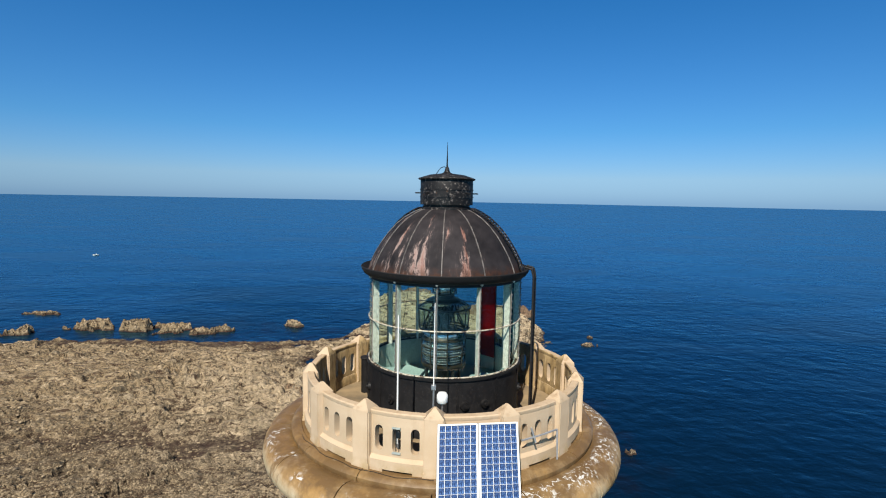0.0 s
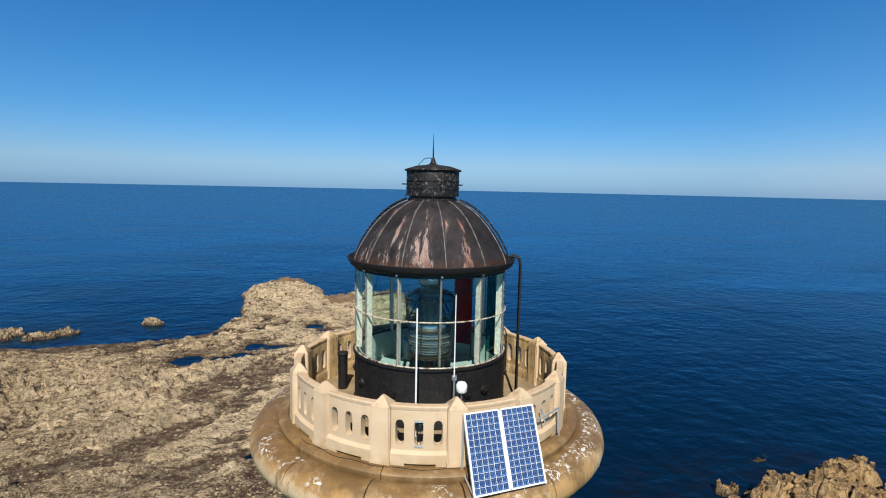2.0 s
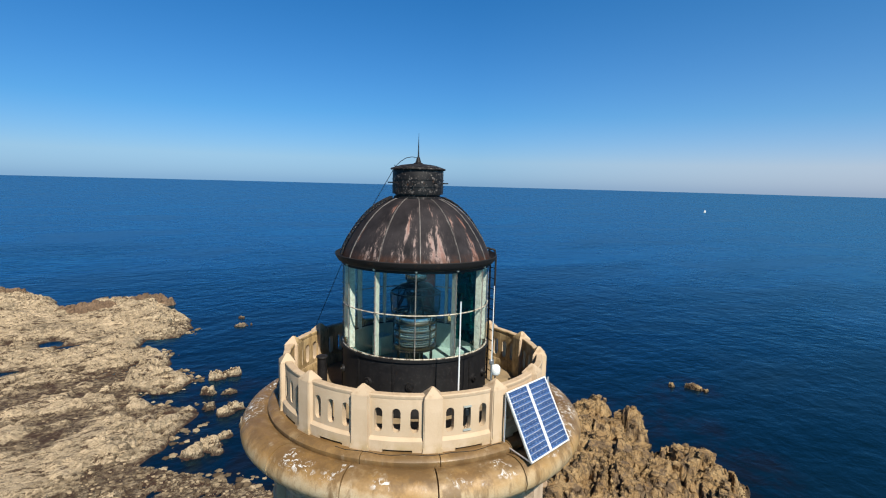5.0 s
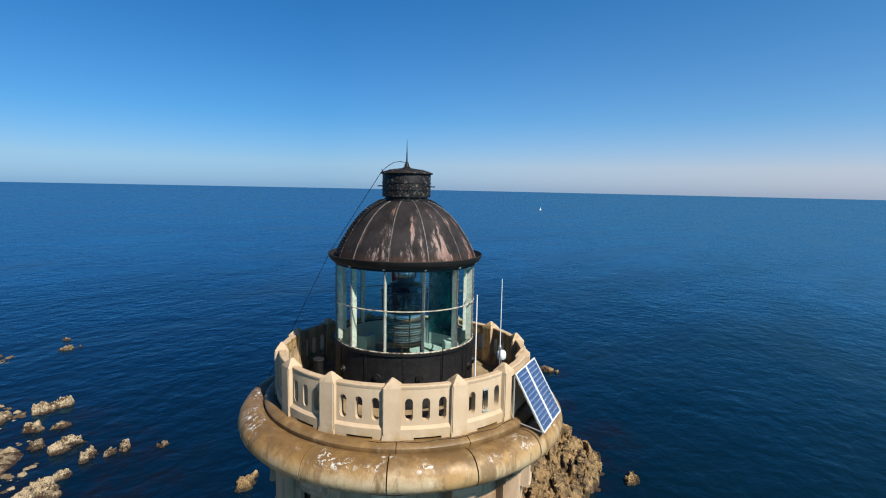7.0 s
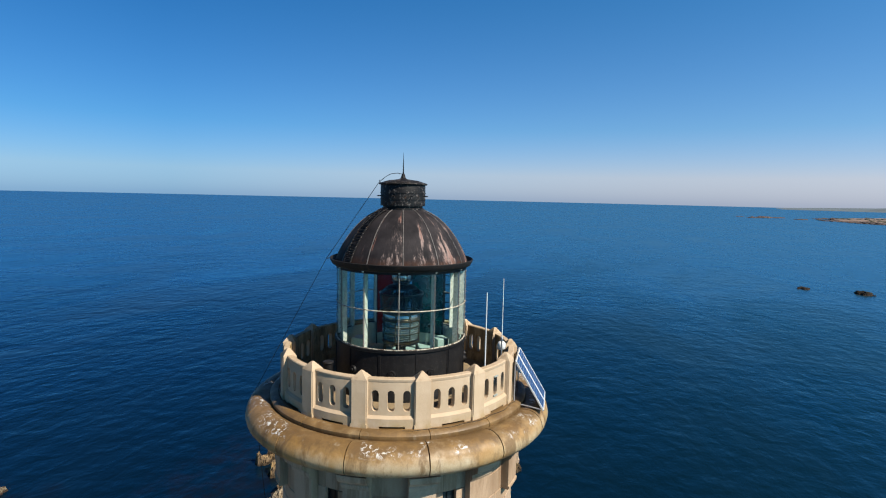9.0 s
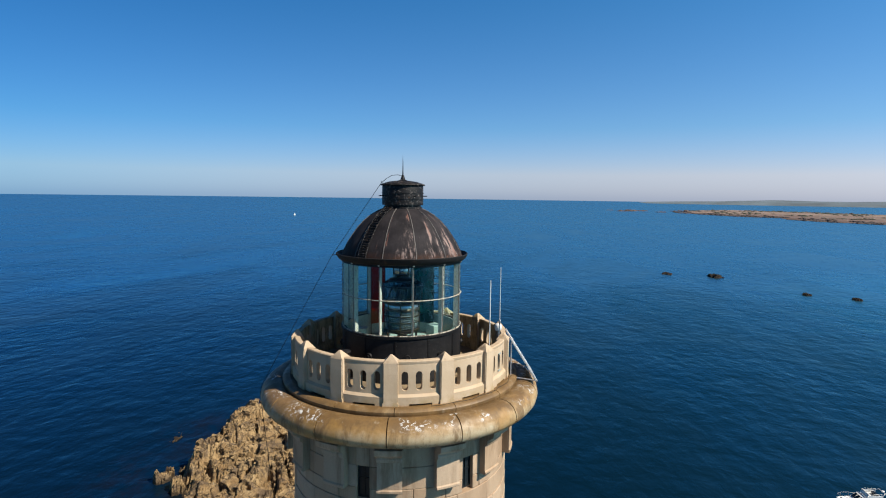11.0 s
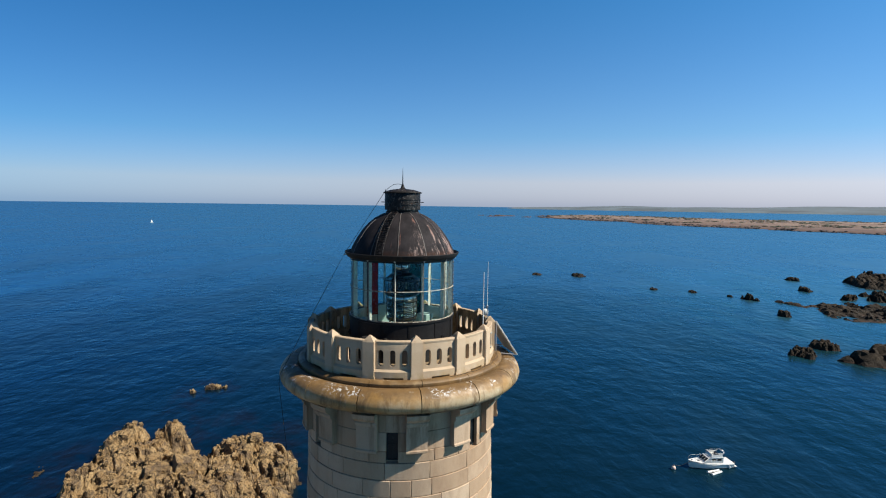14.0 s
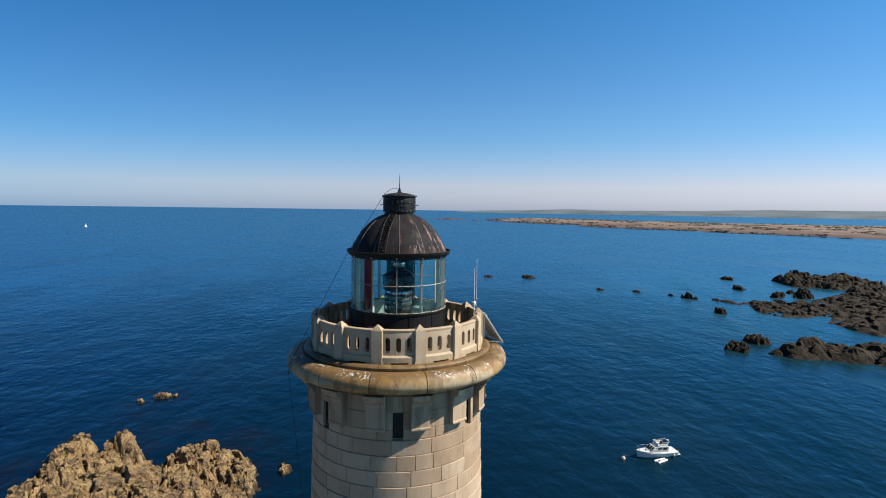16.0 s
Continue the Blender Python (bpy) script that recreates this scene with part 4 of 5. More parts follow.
def hills_height(x, y):
    r, a = np.hypot(x, y), np.degrees(np.arctan2(y, x))
    along = np.clip((-6 - a) / 14, 0, 1)
    return sea_level(x, y) - 6 + (12 + 30 * fbm(x, y, 900, 4, 311)) * along * np.clip((r - 4000) / 250, 0, 1)


# the blue-grey base colour carries the haze of distance
tagged(field("far_hills", plain("hazy_hill_blue", (0.12, 0.16, 0.185), 0.95, 0, 0.35, 0.004), 2200, 4850, -4400, -100, 40, hills_height, keep=0, smooth=60), "low distant hills along the coast, haze tint in their colour", "hills", kind="structure")


def scatter_mesh(name, mat, places, sides=5, label="", category="", parent=None):
    """Many small lumps in one mesh: (x, y, z, radius, height)."""
    verts, faces = [], []
    rnd = random.Random(len(places))
    for x, y, z, r, h in places:
        b = len(verts)
        turn = rnd.random() * 6.3
        low = [(x + r * (0.8 + 0.4 * rnd.random()) * math.cos(turn + 6.283 * i / sides), y + r * (0.8 + 0.4 * rnd.random()) * math.sin(turn + 6.283 * i / sides), z - 0.4 * h) for i in range(sides)]
        mid = [(x + (vx - x) * (0.8 + 0.3 * rnd.random()), y + (vy - y) * (0.8 + 0.3 * rnd.random()), z + h * (0.35 + 0.3 * rnd.random())) for vx, vy, _ in low]
        verts += low + mid + [(x + 0.3 * r * (rnd.random() - 0.5), y + 0.3 * r * (rnd.random() - 0.5), z + h * (0.8 + 0.3 * rnd.random()))]
        for i in range(sides):
            j = (i + 1) % sides
            faces.append((b + i, b + j, b + sides + j, b + sides + i))
            faces.append((b + sides + i, b + sides + j, b + 2 * sides))
    me = bpy.data.meshes.new(name)
    me.from_pydata(verts, [], faces)
    me.materials.append(mat)
    return tagged(new(name, me), label, category, kind="stuff")


rnd = random.Random(5)
bx = np.array([rnd.uniform(750, 2400) for _ in range(5000)])
by = np.array([rnd.uniform(-1700, -280) for _ in range(5000)])
bz, bd = coast_height(bx, by), inside(bx, by, COAST)
clump = fbm(bx, by, 90, 3, 321)
sel = (bd > 25) & (clump > 0.55)
scatter_mesh("scrub", BUSH, [(x, y, z, rnd.uniform(3, 8), rnd.uniform(1.0, 3)) for x, y, z in zip(bx[sel], by[sel], bz[sel])], 6, "dark green scrub and hedges on the coast", "scrub")

cx = np.array([rnd.uniform(700, 2350) for _ in range(60000)])
cy = np.array([rnd.uniform(-1200, -430) for _ in range(60000)])
cd = inside(cx, cy, COAST) + 90 * (fbm(cx, cy, 130, 4, 301) - 0.5)
sel = (cd > -26) & (cd < 14) & (fbm(cx, cy, 60, 3, 343) > 0.46)
scatter_mesh("coast_rocks", plain("dark_shore_rock", (0.085, 0.062, 0.058), 0.9, 0, 0.4, 0.2), [(x, y, max(z, float(sea_level(x, y)) - 0.5), r, r * 0.55) for x, y, z in zip(cx[sel], cy[sel], coast_height(cx[sel], cy[sel])) for r in (1.5 + 5.5 * rnd.random() ** 3,)], 6, "dark rocks along the far shoreline", "rocks")

# loose stones on the shore
sx = np.array([rnd.uniform(-150, 24) for _ in range(60000)])
sy = np.array([62 + 108 * rnd.random() ** 1.7 for _ in range(60000)])
sz, sdist = platform_height(sx, sy), inside(sx, sy, SHORE)
dens = fbm(sx, sy, 20, 3, 331) + np.clip((100 - sy) / 60, -0.06, 0.35)
sel = (sdist > -2) & ((dens > 0.56) & ((sy < 90) | (sx < -40)) | ((sz < 0.9) & (sx > -60) & (np.arange(60000) % 5 < 2)) | ((sy < 88) & (sx < -10) & (np.arange(60000) % 5 < 3))) & (sz > -0.4)
ex_, ey_ = np.array([rnd.uniform(6, 40) for _ in range(5000)]), np.array([rnd.uniform(70, 175) for _ in range(5000)])
ed = inside(ex_, ey_, SHORE)
edge_sel = (ed > -3.2) & (ed < 0.5) & (fbm(ex_, ey_, 6, 3, 341) > 0.5)
edge_stones = [(x, y, max(z, -0.15), r, r * 0.75) for x, y, z in zip(ex_[edge_sel], ey_[edge_sel], platform_height(ex_[edge_sel], ey_[edge_sel])) for r in (0.2 + 0.7 * rnd.random() ** 3,)][:420]
scatter_mesh("shore_stones", STONE, edge_stones + [(x, y, z, r, r * 0.6) for x, y, z in zip(sx[sel], sy[sel], sz[sel]) for r in (0.07 + (0.34 if x > -12 or y > 90 else 0.24) * rnd.random() ** 3,)], 5, "loose tan stones and rubble on the shore", "stones")

# low islets off the point
for n, (x, y, rx, ry, top) in enumerate(((2165, -302, 16, 40, 5.0), (2110, -262, 8, 20, 2.4), (2190, -345, 9, 26, 3.0), (2050, -392, 9, 22, 2.6), (2230, -235, 6, 14, 2.0))):
    islet("point_rock", LAND, x, y, rx, ry, top, 1200 + 17 * n, 0, label="low brown islet off the distant point", group="islets off the point").location.z = float(sea_level(x, y))

# ---- lighthouse tower ----
PIL = [267.6 - 360 / 14 * i for i in range(14)]     # bearings of the parapet's posts
STEP = 360 / 14
tower = thing("lighthouse_tower", "round pale granite lighthouse tower with a heavy stained cornice", "lighthouse")


def shaft_r(z):
    return 3.13 + (41.4 - z) * 0.028 + max(0, 14 - z) ** 2 * 0.006


bm = lathe(B(), [(shaft_r(z) - 0.16, z) for z in (1.0, 6, 10, 14, 20, 26, 32, 38, 41.4)] + [(2.98, 41.4), (2.98, 42.7), (2.6, 42.7)], n=56)
part("shaft_core", bm, ASHLAR, tower)

bm = B()
z, row = 0.5, 0
while z < 36.6:
    r = shaft_r(z + 0.26)
    count = int(2 * math.pi * r / 1.05)
    for i in range(count):
        a = 360 / count * (i + 0.5 * (row % 2))
        arc_box(bm, r - 0.2, r, a + 0.08, a + 360 / count - 0.08, z + 0.006, z + 0.514, 1, 0.012)
    z, row = z + 0.52, row + 1
ob = part("lower_masonry", bm, ASHLAR, tower)
tagged(ob, "coursed granite blocks", kind="stuff")
ZTOP = z


def torus_profile():
    return [(3.30, 43.36), (3.44, 43.43), (3.58, 43.46), (3.72, 43.455), (3.85, 43.41), (3.95, 43.33), (4.025, 43.21), (4.055, 43.08), (4.03, 42.97), (3.96, 42.88), (3.84, 42.82), (3.68, 42.80),
            (3.62, 42.74), (3.52, 42.70), (3.42, 42.62), (3.16, 42.60), (3.0, 42.60), (2.9, 43.2)]


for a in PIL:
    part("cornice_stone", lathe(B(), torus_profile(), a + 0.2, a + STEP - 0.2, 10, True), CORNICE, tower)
# inner kerb under the parapet, and the gallery floor
for a in PIL:
    part("kerb_stone", lathe(B(), [(2.85, 43.2), (3.40, 43.2), (3.43, 43.42), (3.45, 43.47), (3.45, 43.53), (3.41, 43.575), (3.34, 43.60), (3.24, 43.60), (3.22, 43.58), (2.85, 43.58)], a + 2 + 0.14, a + 2 + STEP - 0.14, 8, True), CORNICE, tower)
floor_mat = Nodes("gallery_floor", 0.85)
floor_mat.colour(floor_mat.mix(floor_mat.ramp(floor_mat.noise(1.5, 6), 0.35, 0.65), (0.42, 0.30, 0.16), (0.20, 0.15, 0.09))).bump(floor_mat.noise(20, 5), 0.3, 0.01)
part("gallery_floor", lathe(B(), [(0.5, 43.2), (3.0, 43.2), (3.0, 43.62), (0.5, 43.66)], n=56, closed=True), floor_mat.mat, tower, "worn ochre gallery floor")

# upper band: plain wall, brackets under the posts, slit windows under every second panel
WINDOWS = [PIL[3] - STEP / 2 + 2 * STEP * i for i in range(7)]
for i in range(14):
    a0 = PIL[i] - STEP / 2
    win = any(abs((a0 - w + 180) % 360 - 180) < 2 for w in WINDOWS)
    lo, hi = a0 - STEP / 2, a0 + STEP / 2
    for z0, z1 in ((41.42, 41.98), (41.99, 42.64)):
        if win:
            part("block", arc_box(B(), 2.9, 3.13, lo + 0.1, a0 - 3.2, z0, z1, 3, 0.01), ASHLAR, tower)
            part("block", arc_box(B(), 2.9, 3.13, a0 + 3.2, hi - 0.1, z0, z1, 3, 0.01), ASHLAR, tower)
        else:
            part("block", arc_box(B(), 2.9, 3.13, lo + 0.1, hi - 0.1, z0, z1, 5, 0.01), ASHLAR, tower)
    if win:
        part("block", arc_box(B(), 2.9, 3.13, a0 - 3.15, a0 + 3.15, 41.99, 42.64, 2, 0.01), ASHLAR, tower, "window lintel")
        w = part("slit_window", arc_box(B(), 2.985, 2.997, a0 - 3.2, a0 + 3.2, 41.10, 41.99, 2), PITCH, tower, "narrow dark slit window")
        bm = B()
        for da in (-2.9, 0, 2.9):
            arc_box(bm, 3.0, 3.025, a0 + da - 0.3, a0 + da + 0.3, 41.12, 41.98, 1)
        for zz in (41.14, 41.62, 41.97):
            arc_box(bm, 3.0, 3.022, a0 - 2.9, a0 + 2.9, zz - 0.02, zz + 0.02, 1)
        part("frame", bm, DARK, w)
    a = PIL[i]
    prof = [(3.1, 41.42), (3.33, 41.42), (3.36, 41.45), (3.36, 41.50), (3.33, 41.53), (3.33, 42.22), (3.39, 42.25), (3.41, 42.33), (3.39, 42.37), (3.46, 42.41), (3.60, 42.52), (3.62, 42.66), (3.1, 42.66)]
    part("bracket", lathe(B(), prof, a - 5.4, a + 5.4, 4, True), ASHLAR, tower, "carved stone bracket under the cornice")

# ---- parapet ----
parapet = thing("gallery_parapet", "cream-painted pierced stone parapet with pointed posts", "parapet")


def stained_shaded_stone():
    m = Nodes("stained_shaded_inner_stone", 0.8, 0, 0.3)
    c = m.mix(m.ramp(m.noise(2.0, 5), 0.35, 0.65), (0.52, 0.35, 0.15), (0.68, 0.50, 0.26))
    # dark blotches: part stain, part shade of the gallery's inner side put into the colour
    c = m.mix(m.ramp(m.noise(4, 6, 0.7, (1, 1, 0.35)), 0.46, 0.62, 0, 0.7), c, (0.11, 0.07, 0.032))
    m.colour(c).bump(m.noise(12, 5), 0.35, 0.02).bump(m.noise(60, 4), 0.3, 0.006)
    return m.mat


INNER = stained_shaded_stone()


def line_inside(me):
    """The faces that look towards the axis are bare stone with shade in its colour, not paint."""
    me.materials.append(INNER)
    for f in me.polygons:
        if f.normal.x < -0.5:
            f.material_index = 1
    return me


def post():
    bm = B()
    w, d = 0.185, 0.17
    m = 3.03
    ring = [(1, 1), (1, -1), (-1, -1), (-1, 1)]
    levels = [(43.56, 1.07), (43.62, 1.05), (43.68, 1.0), (44.655, 1.0), (44.67, 0.98)]
    rows = []
    for zz, k in levels:
        rows.append([bm.verts.new((m + x * d * k, y * w * k, zz)) for x, y in ring])
    for r0, r1 in zip(rows, rows[1:]):
        for j in range(4):
            bm.faces.new((r0[j], r0[(j + 1) % 4], r1[(j + 1) % 4], r1[j]))
    top = [bm.verts.new((m + dx, dy, 44.84)) for dx, dy in ((0.03, 0.02), (0.03, -0.02), (-0.03, -0.02), (-0.03, 0.02))]
    for j in range(4):
        bm.faces.new((rows[-1][j], rows[-1][(j + 1) % 4], top[(j + 1) % 4], top[j]))
    bm.faces.new(top)
    bm.faces.new(rows[0])
    es = [e for e in bm.edges if abs(e.verts[0].co.z - e.verts[1].co.z) > 0.3]
    bmesh.ops.bevel(bm, geom=es, offset=0.02, segments=2, affect="EDGES")
    return mesh_of("post", bm, CREAM, 30)


def panel():
    """Between two posts, about bearing 0: a plinth, three round-ended slots, a coping."""
    bm = B()
    half = STEP / 2 - math.degrees(0.15 / 3.03)
    ri, ro, zb, zt = 2.95, 3.10, 43.80, 44.68
    sw = math.degrees(0.08 / 3.03)
    sb, st, rr = 43.95, 44.43, 0.08
    cols = []
    mids = (-6.5, 0.0, 6.5)
    stations = [(-half, None, None)]
    for c in mids:
        for k in range(9):
            u = -1 + 2 * k / 8
            lift = rr * (1 - math.sqrt(max(0, 1 - u * u)))
            stations.append((c + u * sw, sb + lift, st - lift))
    stations.append((half, None, None))
    for i, (a, lo, hi) in enumerate(stations):
        zs = (zb, lo if lo else 44.1, hi if hi else 44.3, zt - 0.05, zt)
        fr = [bm.verts.new(pol(ro - (0.012 if zz == zt else 0), a, zz)) for zz in zs]
        bk = [bm.verts.new(pol(ri + (0.012 if zz == zt else 0), a, zz)) for zz in zs]
        cols.append((fr, bk, lo))
    for i in range(len(cols) - 1):
        (f0, b0, l0), (f1, b1, l1) = cols[i], cols[i + 1]
        hole = l0 and l1 and (i - 1) % 9 != 8
        for j in range(4):
            if hole and j == 1:
                continue
            bm.faces.new((f0[j], f1[j], f1[j + 1], f0[j + 1]))
            bm.faces.new((b0[j + 1], b1[j + 1], b1[j], b0[j]))
        bm.faces.new((f0[4], f1[4], b1[4], b0[4]))
        bm.faces.new((f0[0], b0[0], b1[0], f1[0]))
        if hole:
            bm.faces.new((f0[1], f1[1], b1[1], b0[1]))
            bm.faces.new((f0[2], b0[2], b1[2], f1[2]))
    for i, (f, b, lo) in enumerate(cols):
        if lo and (i - 1) % 9 in (0, 8):
            bm.faces.new((f[1], f[2], b[2], b[1]))
    for f, b, lo in (cols[0], cols[-1]):
        for j in range(4):
            bm.faces.new((f[j], f[j + 1], b[j + 1], b[j]))
    return mesh_of("panel", bm, CREAM, 35)


def panel_base():
    bm = B()
    half = STEP / 2 - math.degrees(0.15 / 3.03)
    prof = lambda lo: [(2.92, lo), (3.165, lo), (3.165, 43.80), (3.105, 43.86), (2.94, 43.86), (2.92, 43.80)]
    lathe(bm, prof(43.57), -half, -4.6, 3, True)
    lathe(bm, prof(43.63), -4.6, 5.8, 4, True)
    lathe(bm, prof(43.57), 5.8, half, 3, True)
    return mesh_of("panel_base", bm, CREAM, 35)


def top_mould():
    half = STEP / 2 - math.degrees(0.15 / 3.03)
    return mesh_of("coping", lathe(B(), [(2.944, 44.62), (2.95, 44.61), (3.10, 44.61), (3.106, 44.62), (3.106, 44.675), (3.09, 44.695), (2.96, 44.695), (2.944, 44.675)], -half, half, 8, True), CREAM, 35)


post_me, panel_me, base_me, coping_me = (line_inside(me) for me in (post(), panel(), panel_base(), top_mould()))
for a in PIL:
    for name, me, b in (("post", post_me, a), ("panel", panel_me, a - STEP / 2), ("panel_base", base_me, a - STEP / 2), ("coping", coping_me, a - STEP / 2)):
        ob = new(name, me)
        ob.parent = parapet
        ob.rotation_euler = (0, 0, radians(b))

# ---- lantern ----
lantern = thing("lighthouse_lantern", "round glazed lantern room with a weathered black dome", "lantern room")
BARS = [25 + 30 * i for i in range(12)]
bm = lathe(B(), [(1.70, 43.6), (1.78, 43.6), (1.78, 43.75), (1.75, 43.80), (1.75, 44.86), (1.79, 44.88), (1.79, 44.93), (1.66, 44.93), (1.66, 43.6)], n=72, closed=True)
part("drum_wall", bm, BLACK, lantern, "black riveted iron base wall")
bm = arc_box(B(), 1.745, 1.762, -0.9, 0.9, 43.8, 44.86, 1)
for zz in np.arange(43.88, 44.84, 0.09):
    for s in (-0.5, 0.5):
        ball(bm, pol(1.763, s, float(zz)), 0.009, u=5, v=3)
strap_me = mesh_of("riveted_strap", bm, BLACK)
for a in range(10, 370, 30):
    ob = new("riveted_strap", strap_me)
    ob.parent, ob.rotation_euler = lantern, (0, 0, radians(a))
for a in (45, 105, 165, 200, 232, 285, 300, 345):
    bm = rod(B(), pol(1.74, a, 44.35), pol(1.80, a, 44.35), 0.10, 0.085, 16)
    rod(bm, pol(1.79, a, 44.35), pol(1.83, a, 44.35), 0.04, 0.035, 10)
    part("vent_cap", bm, BLACK, lantern)
part("lantern_floor", lathe(B(), [(0.02, 44.2), (1.64, 44.2), (1.64, 44.26), (0.02, 44.26)], n=48, closed=True), FLOORGREEN, lantern, "green painted floor inside")
part("lining", lathe(B(), [(1.63, 44.26), (1.657, 44.26), (1.657, 44.92), (1.63, 44.92)], n=60, closed=True), PALEGREEN, lantern, "pale green inner lining")
for zz, rr, nm in ((44.945, 0.017, "sill_ring"), (45.90, 0.015, "middle_ring"), (46.84, 0.018, "head_ring")):
    bm = lathe(B(), [(1.738 + rr * 1.2 * math.cos(t), zz + rr * math.sin(t)) for t in np.linspace(0, 2 * math.pi, 9)[:-1]], n=72, closed=True)
    part(nm, bm, CHIPRING, lantern, "chipped white glazing ring")
for a in BARS:
    bm = B()
    rod(bm, pol(1.742, a, 44.9), pol(1.742, a, 46.86), 0.013, 0.013, 6)
    for zz in np.arange(45.02, 46.85, 0.14):
        ball(bm, pol(1.765, a, float(zz)), 0.014, u=6, v=4)
    bar = part("glazing_bar", bm, RUSTBAR, lantern, "weathered glazing bar with bolts")
    bm = box(B(), (0.13, 0.018, 1.95), Matrix.Rotation(radians(a), 4, "Z") @ Matrix.Translation((1.65, 0, 45.9)))
    part("bar_web", bm, CHIPPED, bar)
for a in BARS:
    for z0, z1 in ((44.97, 45.88), (45.93, 46.82)):
        ob = part("glass_pane", arc_box(B(), 1.722, 1.732, a + 0.7, a + 29.3, z0, z1, 6), GLASS, lantern)
        ob.visible_shadow = False

# dome, gutter, cowl
DOME_P = [(0.53, 48.34), (0.60, 48.325), (0.75, 48.26), (0.95, 48.14), (1.14, 47.98), (1.32, 47.78), (1.47, 47.57), (1.60, 47.36), (1.69, 47.18), (1.74, 47.05), (1.76, 46.98)]
dome = part("dome", lathe(B(), DOME_P + [(1.72, 46.96)] + [(r - 0.04, z - 0.03) for r, z in DOME_P[::-1]], n=96, closed=True), DOME, lantern, "weathered black dome with pink flaking paint", 60)
for a in range(0, 360, 30):
    bm = B()
    aa = a + 27.8
    rows = []
    for r, z in DOME_P:
        w = math.degrees(0.014 / r)
        rows.append([bm.verts.new(pol(r + q, aa + s * w, z + q * 0.6)) for s, q in ((-1, -0.01), (-0.6, 0.014), (0.6, 0.014), (1, -0.01))])
    for r0, r1 in zip(rows, rows[1:]):
        for j in range(3):
            bm.faces.new((r0[j], r0[j + 1], r1[j + 1], r1[j]))
    part("seam", bm, SEAM, dome, "pale worn lead seam")
gut = part("gutter", lathe(B(), [(1.70, 46.86), (1.80, 46.86), (1.86, 46.90), (1.91, 46.98), (1.93, 47.04), (1.91, 47.055), (1.88, 47.0), (1.82, 46.94), (1.74, 46.95), (1.70, 46.95)], n=96, closed=True), GUTTER, lantern, "rusty black gutter round the dome")
for a in BARS:
    part("gutter_bracket", ball(B(), pol(1.79, a, 46.855), 0.03, u=8, v=6), CHIPPED, gut)
part("head_wall", lathe(B(), [(1.66, 46.80), (1.76, 46.80), (1.76, 46.90), (1.66, 46.90)], n=72, closed=True), BLACK, lantern)
bm = lathe(B(), [(0.50, 48.28), (0.565, 48.28), (0.565, 48.38), (0.53, 48.40), (0.53, 48.44), (0.595, 48.44), (0.60, 48.46), (0.60, 48.99), (0.595, 49.0), (0.50, 49.0)], n=48, closed=True)
cowl = part("cowl", bm, COWL, lantern, "flaking black ventilator cowl")
for zz in (48.62, 48.78):
    part("band", lathe(B(), [(0.6, zz - 0.012), (0.612, zz - 0.012), (0.612, zz + 0.012), (0.6, zz + 0.012)], n=48, closed=True), COWL, cowl)
for a in (0, 45, 90, 135, 180, 225, 270, 315):
    part("stud", rod(B(), pol(0.58, a + 3, 48.70), pol(0.72, a + 3, 48.70), 0.014, 0.014, 6), COWL, cowl)
bm = lathe(B(), [(0.45, 49.0), (0.64, 49.0), (0.655, 49.02), (0.64, 49.04), (0.4, 49.115), (0.12, 49.15), (0.07, 49.18), (0.045, 49.26), (0.035, 49.30), (0.0, 49.30)], n=48)
part("cap", bm, COWL, lantern, "shallow conical iron cap")
part("spike", rod(rod(B(), (0, 0, 49.25), (0, 0, 49.5), 0.022, 0.014), (0, 0, 49.5), (0, 0, 49.86), 0.014, 0.003), DARK, lantern, "slim lightning spike")


def dome_rail(bearing, name):
    """Two rails with rungs that follow the dome's curve."""
    bm = B()
    pts = [(r + 0.045, z + 0.04) for r, z in DOME_P[1:]]
    for s in (-0.13, 0.13):
        tube(bm, [pol(r, bearing + math.degrees(s / r), z) for r, z in pts], 0.017, 6)
    for (r, z), (r2, z2) in zip(pts, pts[1:]):
        for f in (0.0, 0.33, 0.66):
            q, y = r + (r2 - r) * f, z + (z2 - z) * f
            rod(bm, pol(q, bearing - math.degrees(0.13 / q), y), pol(q, bearing + math.degrees(0.13 / q), y), 0.016, 0.016, 5)
    return part(name, bm, COWL, lantern, "curved iron rungs on the dome")


dome_rail(342, "roof_ladder")
dome_rail(158, "roof_ladder")

# ---- optic and coloured screens ----
optic = thing("lighthouse_optic", "glass drum lens in a brass cage on an iron pedestal", "lighthouse lens")
part("pedestal", lathe(B(), [(0.0, 44.26), (0.30, 44.26), (0.30, 44.30), (0.14, 44.36), (0.14, 44.62), (0.46, 44.68), (0.50, 44.70), (0.50, 44.75), (0, 44.75)], n=32), DARK, optic)
for i in range(4):
    part("leg", rod(B(), pol(0.44, 30 + 90 * i, 44.26), pol(0.44, 30 + 90 * i, 44.70), 0.035), DARK, optic)
for i in range(9):
    z0 = 44.80 + i * 0.062
    r = 0.44 + 0.05 * math.sin(math.pi * i / 8)
    part("prism_ring", lathe(B(), [(r - 0.07, z0), (r - 0.01, z0 + 0.004), (r + 0.02, z0 + 0.028), (r - 0.01, z0 + 0.050), (r - 0.07, z0 + 0.054)], n=36, closed=True), PRISM, optic)
part("bullseye_lens", lathe(B(), [(0.34, 45.37), (0.46, 45.37), (0.485, 45.41), (0.49, 45.46), (0.47, 45.52), (0.34, 45.53)], n=40, closed=True), SILVER, optic, "bright silvered lens belt")
